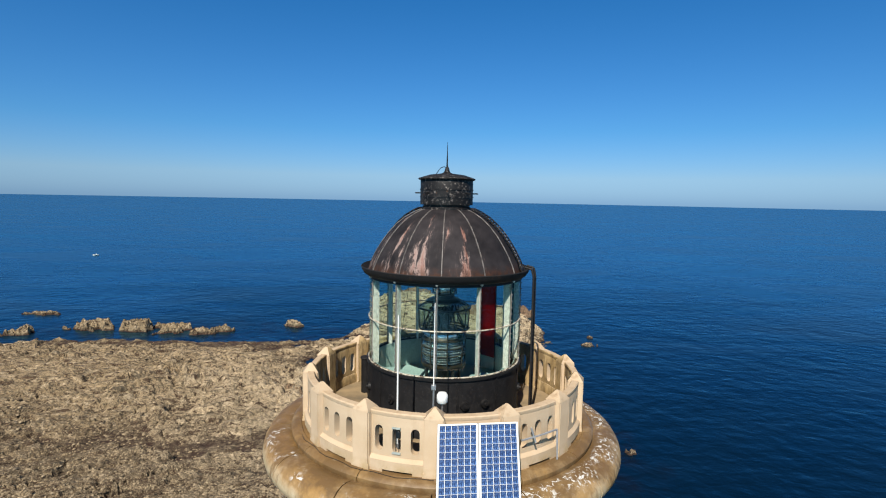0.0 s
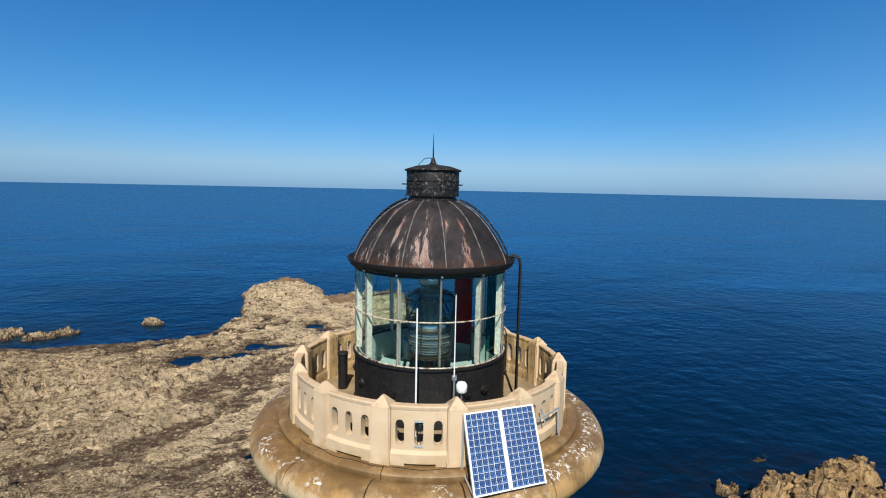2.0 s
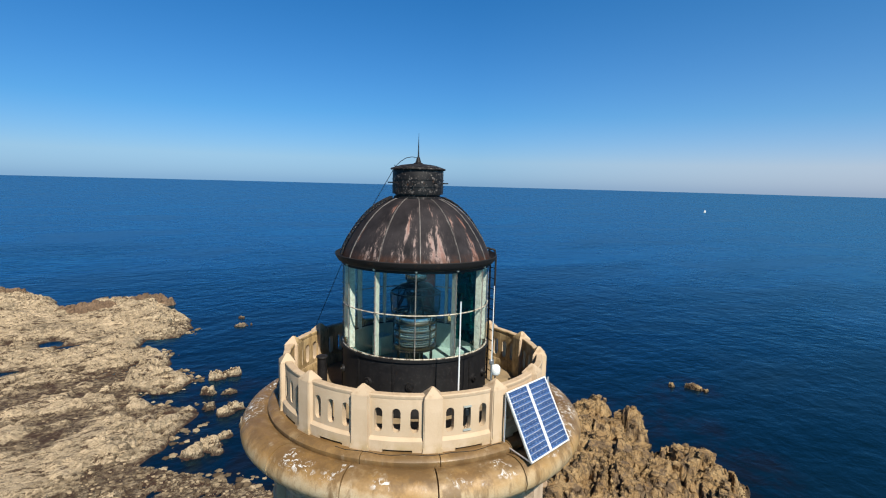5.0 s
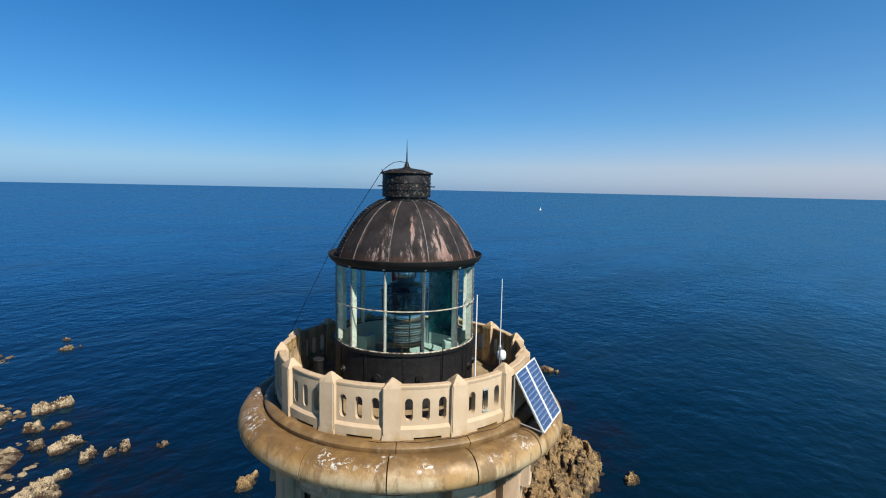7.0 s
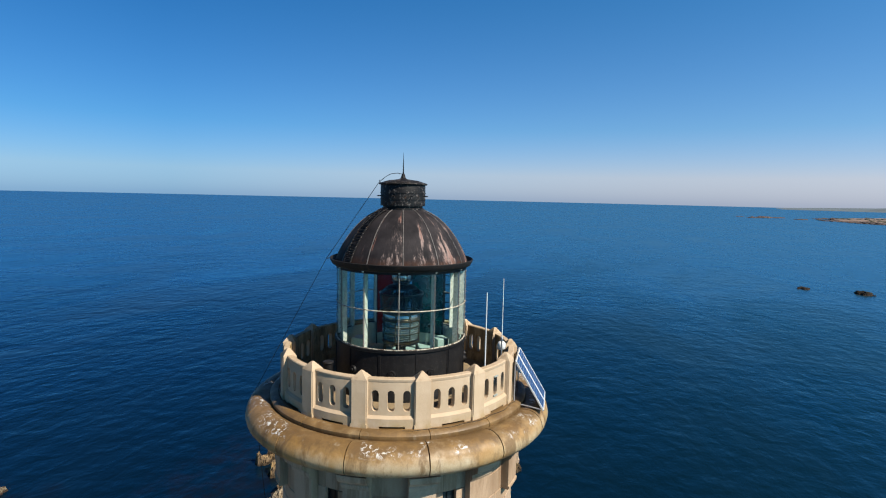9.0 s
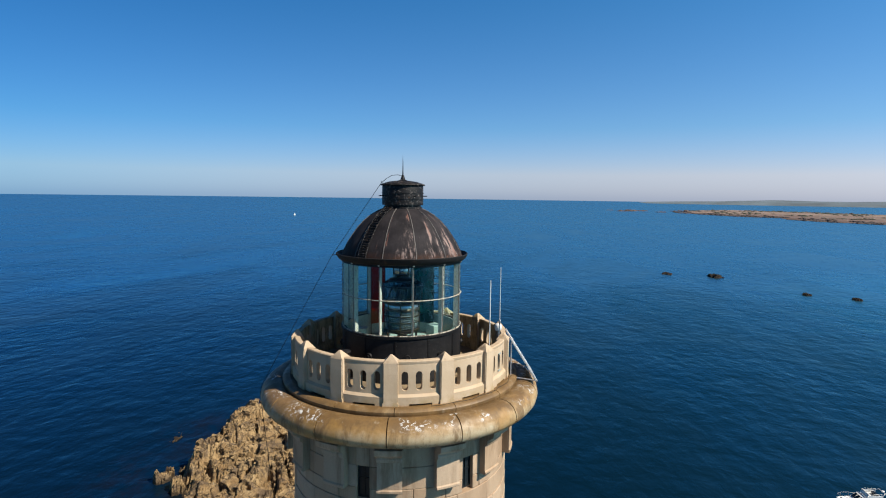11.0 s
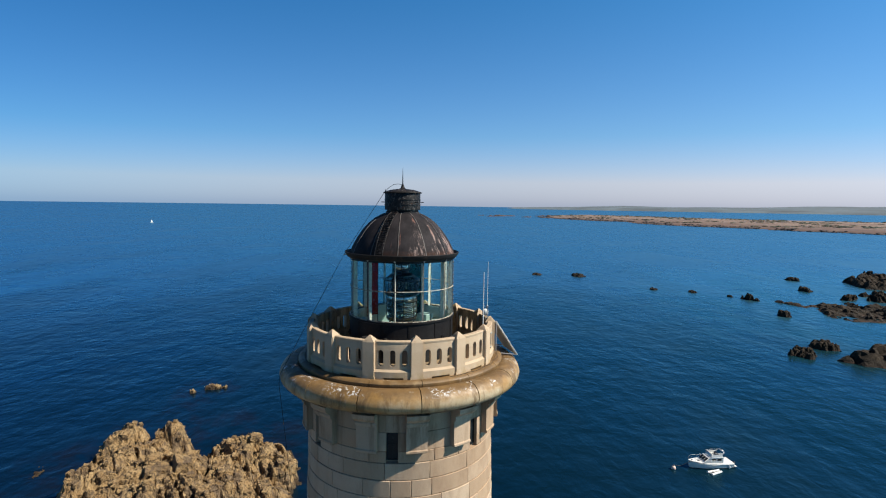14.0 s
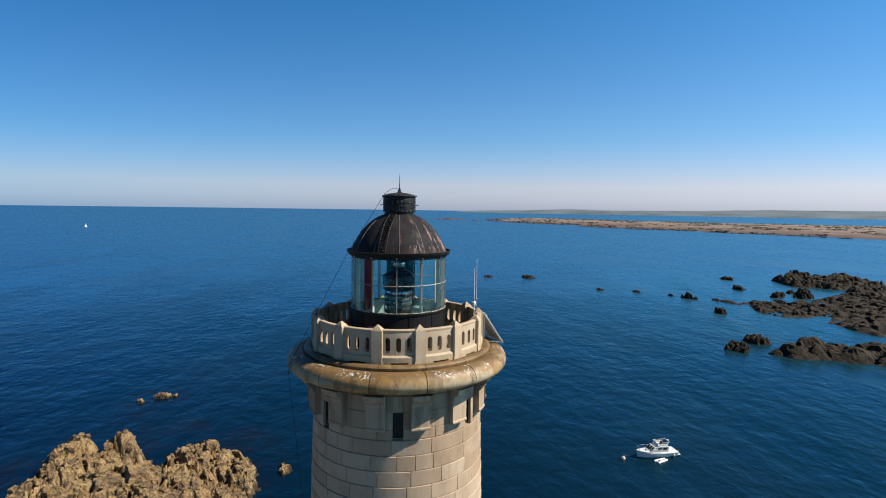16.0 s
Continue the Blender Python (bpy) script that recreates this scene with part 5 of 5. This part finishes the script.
for z0, r, h in ((44.75, 0.50, 0.045), (45.00, 0.50, 0.02), (45.18, 0.505, 0.02), (45.345, 0.50, 0.03), (45.53, 0.50, 0.04)):
    part("band", lathe(B(), [(r - 0.03, z0), (r + 0.018, z0), (r + 0.018, z0 + h), (r - 0.03, z0 + h)], n=36, closed=True), BRASS, optic)
for i in range(8):
    part("upright", rod(B(), pol(0.515, i * 45 + 10, 44.74), pol(0.515, i * 45 + 10, 45.55), 0.014), BRASS, optic)
part("lamp", ball(lathe(B(), [(0.0, 44.76), (0.10, 44.76), (0.05, 45.0), (0.0, 45.0)], n=16), (0, 0, 45.12), 0.09), WHITE, optic)
# the upper cage flares out, then closes to the vent
for i in range(8):
    a = i * 45 + 10
    part("upper_pane", lathe(B(), [(0.56, 45.60), (0.57, 45.60), (0.60, 46.08), (0.40, 46.22), (0.388, 46.215), (0.59, 46.075)], a + 1, a + 44, 4, True), SMOKE, optic, "grey glass storm pane")
    part("astragal", tube(B(), [pol(0.50, a, 45.54), pol(0.575, a, 45.60), pol(0.605, a, 46.08), pol(0.39, a, 46.23)], 0.013, 6), DARK, optic)
    part("strut", rod(B(), pol(0.52, a + 22, 45.56), pol(0.24, a + 36, 46.14), 0.018), DARK, optic, "slanting iron strut")
part("reflector", lathe(B(), [(0.10, 45.60), (0.26, 45.95), (0.30, 46.02), (0.285, 46.02), (0.24, 45.95), (0.08, 45.60)], n=32, closed=True), SILVER, optic, "silvered cone reflector")
for z0, r in ((45.58, 0.57), (46.06, 0.60), (46.20, 0.41)):
    part("cage_ring", lathe(B(), [(r - 0.02, z0), (r + 0.018, z0), (r + 0.018, z0 + 0.03), (r - 0.02, z0 + 0.03)], n=36, closed=True), DARK, optic)
part("vent_collar", lathe(B(), [(0.42, 46.21), (0.36, 46.27), (0.24, 46.30), (0.22, 46.36), (0.27, 46.40), (0.0, 46.40)], n=32), DARK, optic, "dark iron collar")
part("top_lens", lathe(B(), [(0.16, 46.41), (0.235, 46.41), (0.26, 46.47), (0.265, 46.54), (0.25, 46.62), (0.22, 46.66), (0.16, 46.66)], n=32, closed=True), SILVER, optic, "small bright upper lens")
part("hood", lathe(B(), [(0.28, 46.66), (0.27, 46.72), (0.14, 46.80), (0.12, 46.95), (0.0, 46.95)], n=32), DARK, optic, "dark ventilating hood")
for i in range(6):
    part("hood_bar", rod(B(), pol(0.27, i * 60, 46.39), pol(0.27, i * 60, 46.68), 0.014), DARK, optic)

scr = thing("red_screen", "red glass sector screen standing inside the lantern glazing", "coloured screen", "sector screens")
part("pane", arc_box(B(), 1.575, 1.59, 36, 54, 44.6, 46.78, 5), RED, scr).visible_shadow = False
for a in (36, 54):
    part("edge", rod(B(), pol(1.583, a, 44.26), pol(1.583, a, 46.8), 0.014), DARK, scr)
scr = thing("green_screen", "green glass sector screen standing inside the lantern glazing", "coloured screen", "sector screens")
part("pane", arc_box(B(), 1.575, 1.59, 336, 375, 44.6, 46.78, 5), GREEN, scr).visible_shadow = False
for a in (336, 375):
    part("edge", rod(B(), pol(1.583, a, 44.26), pol(1.583, a, 46.8), 0.014), DARK, scr)
for a, s in ((100, 0.5), (200, 0.42), (275, 0.38), (318, 0.46)):
    c = thing("equipment_case", "pale green equipment case on the lantern floor", "equipment case", "lantern cases")
    part("case_body", box(B(), (0.34, 0.42, s), Matrix.Rotation(radians(a), 4, "Z") @ Matrix.Translation((1.2, 0, 44.26 + s / 2)), 0.015), PALEGREEN, c)
    part("door", box(B(), (0.012, 0.36, s - 0.06), Matrix.Rotation(radians(a), 4, "Z") @ Matrix.Translation((1.376, 0, 44.26 + s / 2)), 0.004), WHITE, c)

# ---- things on the gallery ----
lad = thing("gallery_ladder", "black iron ladder leaning out over the gutter", "ladder")
LA = 343.5
for s in (-0.15, 0.15):
    p = [pol(2.06, LA, 43.62), pol(2.06, LA, 46.9), pol(2.02, LA, 47.08), pol(1.86, LA, 47.12)]
    off = Vector((-math.sin(radians(LA)), math.cos(radians(LA)), 0)) * s
    part("stile", tube(B(), [q + off for q in p], 0.024, 8), GUTTER, lad)
for zz in np.arange(43.9, 46.9, 0.27):
    part("rung", rod(B(), pol(2.06, LA, float(zz)) - Vector((-math.sin(radians(LA)), math.cos(radians(LA)), 0)) * 0.15, pol(2.06, LA, float(zz)) + Vector((-math.sin(radians(LA)), math.cos(radians(LA)), 0)) * 0.15, 0.013, 0.013, 6), GUTTER, lad)

vent = thing("vent_pipe", "black iron vent pipe with a flat cap on the gallery", "vent pipe")
c = pol(2.22, 152.8, 0)
part("pipe", rod(B(), (c.x, c.y, 43.62), (c.x, c.y, 44.50), 0.115, 0.115, 24), BLACK, vent)
part("cap", lathe(B(), [(0, 44.50), (0.13, 44.50), (0.14, 44.52), (0.13, 44.55), (0, 44.56)], n=24), GUTTER, vent).location = (c.x, c.y, 0)


def antenna(x, y, z0, z1, r, lower, label):
    t = thing("antenna", label, "antenna", "whip antennas")
    part("mast", rod(B(), (x, y, z0), (x, y, z0 + lower), r * 1.5, r * 1.5, 10), STEEL, t)
    part("whip", rod(B(), (x, y, z0 + lower), (x, y, z1), r, r * 0.7, 10), WHITE, t)
    part("clamp", box(B(), (0.09, 0.06, 0.10), Matrix.Translation((x, y, z0 + lower)), 0.01), STEEL, t)


antenna(-0.83, -2.72, 43.62, 46.44, 0.019, 0.35, "white whip antenna on a steel mast behind the parapet")
antenna(-0.16, -2.93, 43.62, 46.72, 0.012, 1.55, "thin white whip antenna with a clamp, beside a parapet post")
gps = thing("antenna_dome", "white rounded antenna dome on a short arm", "antenna dome")
part("dome", lathe(B(), [(0, 44.86), (0.07, 44.86), (0.10, 44.89), (0.105, 44.97), (0.10, 45.02), (0.07, 45.06), (0, 45.075)], n=20), WHITE, gps, smooth=60).location = (0.0, -2.88, 0)
part("arm", tube(B(), [(0.0, -2.88, 44.88), (0.0, -2.88, 44.72), (-0.12, -2.90, 44.70)], 0.015), STEEL, gps)

# solar panels
sol = thing("solar_panel", "pair of blue solar modules tilted on an aluminium frame", "solar panel")
TL, TR, BL, BR = Vector((-0.07, -3.29, 44.63)), Vector((1.38, -3.01, 44.60)), Vector((-0.08, -4.05, 43.47)), Vector((1.40, -3.76, 43.43))
ex, ey = ((TR - TL) + (BR - BL)).normalized(), ((BL - TL) + (BR - TR)).normalized()
en = ey.cross(ex).normalized()
en = en if en.z > 0 else -en
PW, PL = (TR - TL).length, (BL - TL).length
PM = Matrix((*[(ex[i], -ey[i], en[i], TL[i]) for i in range(3)], (0, 0, 0, 1)))
for h in (0, 1):
    x0, w = h * PW / 2, PW / 2 - 0.01
    mod = part("module", box(B(), (w, PL, 0.03), PM @ Matrix.Translation((x0 + w / 2, -PL / 2, -0.02))), WHITE, sol, "white-backed module")
    cw, cl = (w - 0.05) / 6, (PL - 0.05) / 12
    if not h:
        cell_me = mesh_of("cell", box(B(), (cw - 0.0095, cl - 0.006, 0.004)), CELL)
    for i in range(6):
        for j in range(12):
            ob = new("cell", cell_me)
            ob.parent = mod
            ob.matrix_local = PM @ Matrix.Translation((x0 + 0.025 + cw * (i + 0.5), -0.025 - cl * (j + 0.5), -0.002))
    bm = B()
    for sx, sy, cx, cy in ((w, 0.03, w / 2, -0.015), (w, 0.03, w / 2, -PL + 0.015), (0.036, PL, 0.018, -PL / 2), (0.036, PL, w - 0.018, -PL / 2)):
        box(bm, (sx, sy, 0.045), PM @ Matrix.Translation((x0 + cx, cy, -0.014)), 0.003)
    part("module_frame", bm, WHITE, mod)
for s in (0.02, PW - 0.02):
    top, foot = PM @ Vector((s, -0.05, -0.05)), PM @ Vector((s, -PL + 0.05, -0.05))
    base = Vector((top.x, top.y, 43.54))
    part("prop", tube(B(), [top, base, foot], 0.018), ALU, sol, "aluminium prop frame")
bm = B()
tube(bm, [pol(3.24, 297, 44.19), pol(3.24, 305, 44.20), pol(3.25, 313, 44.20), pol(3.28, 313, 43.61)], 0.02)
rod(bm, pol(3.26, 302.5, 44.10), pol(3.22, 301, 44.38), 0.018)
part("bracket_bar", bm, ALU, sol, "old mounting bar on the parapet")

# small green lamp frame in a slot
lf = thing("slot_fixture", "pale green metal bracket fixed in a parapet slot", "bracket")
ca = PIL[1] + STEP / 2
for zz in (44.42, 43.95):
    part("plate", arc_box(B(), 3.095, 3.13, ca - 1.5, ca + 1.5, zz - 0.016, zz + 0.016, 2), DULLGREEN, lf)
for s in (-0.55, 0.55):
    part("strap", rod(B(), pol(3.06, ca + s, 43.95), pol(3.06, ca + s, 44.42), 0.006, 0.006, 6), DARK, lf)
part("box", box(B(), (0.1, 0.09, 0.14), Matrix.Rotation(radians(ca), 4, "Z") @ Matrix.Translation((3.03, 0.02, 44.28)), 0.01), DARK, lf)

# loose cable along the foot of the parapet
slack = thing("loose_cable", "thin dark cable lying on the kerb below the parapet", "cable")
part("cable", tube(B(), [pol(3.30 + 0.03 * math.sin(q * 1.7), 208 + 4 * q, 43.606) for q in range(16)], 0.006, 5), DARK, slack)

# lightning conductor
wire = thing("lightning_conductor", "thin dark lightning cable from the cap down to the cornice", "cable")
p0, p1, p2, p3 = Vector((0, 0, 49.28)), pol(0.64, 118, 49.06), pol(2.04, 114.7, 46.98), pol(4.06, 111.5, 43.2)
arc = [p0 + (p1 - p0) * f + Vector((0, 0, 0.12 * math.sin(math.pi * f))) for f in (0, 0.25, 0.5, 0.75, 1)]
part("cable", tube(B(), arc + [p2, p3, pol(4.1, 111.5, 42.9), pol(3.6, 111.5, 38), pol(3.9, 111.5, 20)], 0.008, 5), DARK, wire)
part("stay", rod(B(), pol(1.88, 114.7, 47.0), p2, 0.012), DARK, wire)
part("stay", rod(B(), pol(0.6, 118, 49.02), p1 + Vector((0, 0, 0.06)), 0.01), DARK, wire)

# ---- boats ----
def motor_boat(x, y, turn):
    b = thing("motor_boat", "white motor cruiser with a flybridge, moored to a buoy", "boat")
    b.location, b.rotation_euler = (x, y, 0), (0, 0, radians(turn))
    b.scale = (0.9, 0.9, 1.0)
    bm = B()
    L, rows = 9.6, []
    for i in range(13):
        f = i / 12
        w = 1.6 * (1 - max(0, (f - 0.45) / 0.55) ** 2.2) * (0.92 + 0.08 * min(1, f * 4))
        zt = 0.95 + 0.55 * f ** 2
        xx = -L / 2 + L * f
        keel = -0.5 + 0.5 * max(0, (f - 0.7) / 0.3) ** 2
        rows.append([bm.verts.new(p) for p in ((xx, -w, zt), (xx - 0.35 * f, -w * 0.86, 0.15), (xx - 0.5 * f, 0, keel), (xx - 0.35 * f, w * 0.86, 0.15), (xx, w, zt))])
    for r0, r1 in zip(rows, rows[1:]):
        for j in range(4):
            bm.faces.new((r0[j], r0[j + 1], r1[j + 1], r1[j]))
        bm.faces.new((r0[4], r0[0], r1[0], r1[4]))
    bm.faces.new(rows[0])
    part("hull", bm, WHITE, b)
    bm = B()
    prof = [(-2.4, 0.9), (-2.4, 2.1), (0.7, 2.1), (1.9, 1.25), (3.0, 1.2), (3.6, 1.1)]
    vs = [[bm.verts.new((px, s * (1.2 if px < 2 else 0.6), pz)) for px, pz in prof] for s in (-1, 1)]
    for j in range(len(prof) - 1):
        bm.faces.new((vs[0][j], vs[0][j + 1], vs[1][j + 1], vs[1][j]))
    bm.faces.new(vs[0])
    bm.faces.new(vs[1])
    cab = part("cabin", bm, WHITE, b)
    for s in (-1, 1):
        for cx, w in ((-1.5, 0.9), (-0.3, 1.0)):
            part("side_window", box(B(), (w, 0.03, 0.45), Matrix.Translation((cx, s * 1.21, 1.72)), 0.01), DARK, cab)
    for yy in (-0.75, 0, 0.75):
        part("windscreen", box(B(), (0.03, 0.62, 0.9), Matrix.Translation((1.27, yy, 1.74)) @ Matrix.Rotation(radians(-54), 4, "Y"), 0.01), DARK, cab)
    bm = B()
    box(bm, (2.6, 2.2, 0.08), Matrix.Translation((-1.1, 0, 2.15)), 0.02)
    box(bm, (0.08, 2.0, 0.55), Matrix.Translation((0.15, 0, 2.45)) @ Matrix.Rotation(radians(-25), 4, "Y"), 0.02)
    for s in (-1, 1):
        box(bm, (2.3, 0.06, 0.45), Matrix.Translation((-1.1, s * 1.05, 2.4)), 0.02)
    fly = part("flybridge", bm, WHITE, b)
    part("seat", box(B(), (0.5, 1.4, 0.45), Matrix.Translation((-1.6, 0, 2.4)), 0.05), DARK, fly)
    bm = B()
    for s in (-1, 1):
        tube(bm, [(-1.7, s, 2.2), (-2.45, s, 2.85), (-2.6, s * 0.85, 3.0), (-2.6, 0, 3.02)], 0.09)
    part("radar_arch", bm, WHITE, b)
    part("radome", lathe(B(), [(0, 3.04), (0.24, 3.04), (0.26, 3.12), (0.18, 3.2), (0, 3.22)], n=16), WHITE, b).location = (-2.6, 0.3, 0)
    bm = B()
    rail = [(-2.3, 1.05, 2.85), (-0.6, 1.05, 2.85), (0.2, 0.9, 2.8), (0.2, -0.9, 2.8), (-0.6, -1.05, 2.85), (-2.3, -1.05, 2.85)]
    tube(bm, rail, 0.03)
    for q in rail:
        rod(bm, q, (q[0], q[1], 2.4), 0.025)
    part("flybridge_rail", bm, STEEL, fly)
    part("deck_hatch", box(B(), (0.6, 0.6, 0.08), Matrix.Translation((2.5, 0, 1.25)), 0.03), DARK, b)
    part("windlass", box(B(), (0.3, 0.25, 0.2), Matrix.Translation((3.9, 0, 1.42)), 0.04), DARK, b)
    for s in (-1, 1):
        part("rub_rail", tube(B(), [(-4.6, s * 1.52, 0.86), (0.2, s * 1.62, 0.92), (2.6, s * 1.25, 1.15), (4.3, s * 0.42, 1.38)], 0.05), STEEL, b)
    bm = B()
    pts = [(-0.5, 1.5, 1.7), (2.0, 1.35, 1.85), (3.6, 0.85, 2.0), (4.7, 0.0, 2.1), (3.6, -0.85, 2.0), (2.0, -1.35, 1.85), (-0.5, -1.5, 1.7)]
    tube(bm, pts, 0.025)
    for p in pts:
        rod(bm, p, (p[0] - 0.1, p[1], p[2] - 0.7), 0.02)
    part("bow_rail", bm, STEEL, b)
    part("swim_platform", box(B(), (0.7, 2.6, 0.1), Matrix.Translation((-5.1, 0, 0.3)), 0.03), WHITE, b)
    part("outboard", box(B(), (0.45, 0.5, 0.9), Matrix.Translation((-5.2, 0.5, 0.5)), 0.08), DARK, b)
    part("fender", ball(B(), (-3.5, 1.65, 0.4), 0.18, (1, 1, 1.8)), WHITE, b)


motor_boat(79.0, -54.9, 95)
by_ = thing("mooring_buoy", "pale pink mooring buoy floating near the boat", "buoy")
BUOY = plain("faded_buoy", (0.88, 0.62, 0.52), 0.5, 0, 0.2)
part("float", ball(B(), (77.9, -47.6, 0.25), 0.45), BUOY, by_)
part("ring", lathe(B(), [(0.08, 0.70), (0.12, 0.70), (0.12, 0.85), (0.08, 0.85)], n=10, closed=True), STEEL, by_).location = (77.9, -47.6, 0)
part("mooring_line", tube(B(), [(77.9, -47.6, 0.75), (78.1, -49.0, 0.55), (78.5, -51.0, 1.2)], 0.03), DARK, by_)


def dinghy(x, y, turn):
    d = thing("dinghy", "small pale inflatable dinghy lying beside the cruiser", "dinghy")
    d.location, d.rotation_euler = (x, y, 0), (0, 0, radians(turn))
    for s in (-0.5, 0.5):
        part("side_tube", rod(ball(B(), (1.2, s * 0.6, 0.18), 0.2), (-1.3, s, 0.15), (1.2, s * 0.6, 0.18), 0.2, 0.2, 10), WHITE, d)
    part("floor", box(B(), (2.3, 0.8, 0.06), Matrix.Translation((0, 0, 0.08)), 0.02), STEEL, d)
    part("thwart", box(B(), (0.25, 0.9, 0.05), Matrix.Translation((-0.2, 0, 0.28)), 0.01), WHITE, d)


dinghy(76.4, -54.7, -70)


def sail_boat(x, y, turn):
    b = thing("sailing_boat", "small distant sailing boat with white sails set", "sailing boat")
    b.location, b.rotation_euler, b.scale = (x, y, float(sea_level(x, y))), (0, 0, radians(turn)), (0.52, 0.52, 0.52)
    bm = B()
    rows = []
    for i in range(9):
        f = i / 8
        w = 1.7 * math.sin(math.pi * (0.12 + 0.88 * f) ** 0.8) + 0.02
        rows.append([bm.verts.new(q) for q in ((5 - 10 * f, -w, 1.2), (5 - 10 * f, 0, -0.4), (5 - 10 * f, w, 1.2))])
    for r0, r1 in zip(rows, rows[1:]):
        for j in range(3):
            bm.faces.new((r0[j], r0[(j + 1) % 3], r1[(j + 1) % 3], r1[j]))
    part("hull", bm, WHITE, b)
    part("mast", rod(B(), (0.6, 0, 1), (0.6, 0, 14.5), 0.09, 0.05), ALU, b)
    for nm, tri in (("mainsail", ((0.4, 0, 2.2), (-4.6, 0.9, 2.4), (0.4, 0, 14.2))), ("jib", ((5, 0, 1.4), (0.9, 0.8, 2.0), (0.7, 0, 13.0)))):
        bm = B()
        bmesh.ops.extrude_face_region(bm, geom=[bm.faces.new([bm.verts.new(q) for q in tri])])
        bm.verts.ensure_lookup_table()
        for v in bm.verts[3:]:
            v.co.y += 0.03
        part(nm, bm, WHITE, b)


sail_boat(1150, 572, 143)


def small_boat(x, y, turn):
    b = thing("small_boat", "small white open boat far out on the water", "boat")
    b.location, b.rotation_euler = (x, y, 0), (0, 0, radians(turn))
    bm, rows = B(), []
    for i in range(7):
        f = i / 6
        w = 0.85 * (1 - max(0, (f - 0.5) / 0.5) ** 2) + 0.02
        rows.append([bm.verts.new(q) for q in ((-2 + 4.2 * f, -w, 0.7 + 0.3 * f), (-2 + 4 * f, 0, -0.2), (-2 + 4.2 * f, w, 0.7 + 0.3 * f))])
    for r0, r1 in zip(rows, rows[1:]):
        for j in range(3):
            bm.faces.new((r0[j], r0[(j + 1) % 3], r1[(j + 1) % 3], r1[j]))
    bm.faces.new(rows[0])
    part("hull", bm, WHITE, b)
    part("console", box(B(), (0.7, 0.6, 0.7), Matrix.Translation((-0.3, 0, 1.05)), 0.06), WHITE, b)
    part("outboard", box(B(), (0.3, 0.35, 0.7), Matrix.Translation((-2.15, 0, 0.6)), 0.05), DARK, b)


small_boat(-271, 405, 200)


# ---- ashlar courses of the upper shaft ----
z, row = ZTOP, 0
rnd = random.Random(12)
while z < 41.3:
    top = min(z + 0.52, 41.42)
    r = shaft_r((z + top) / 2)
    a = rnd.uniform(0, 20)
    end = a + 360
    while a < end - 0.5:
        w = math.degrees(rnd.choice((0.62, 0.85, 1.1, 1.35)) / r)
        b = a + w if end - a - w > 12 else end
        spans = [(a, b)]
        for w0 in [w % 360 + k for w in WINDOWS for k in (0, 360)] if top > 41.4 else []:
            spans = [q for p, e in spans for q in ((p, min(e, w0 - 3.2)), (max(p, w0 + 3.2), e)) if q[1] - q[0] > 0.6]
        for p, e in spans:
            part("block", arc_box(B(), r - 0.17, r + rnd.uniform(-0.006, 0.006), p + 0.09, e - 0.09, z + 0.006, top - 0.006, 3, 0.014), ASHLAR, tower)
        a = b
    z, row = top, row + 1
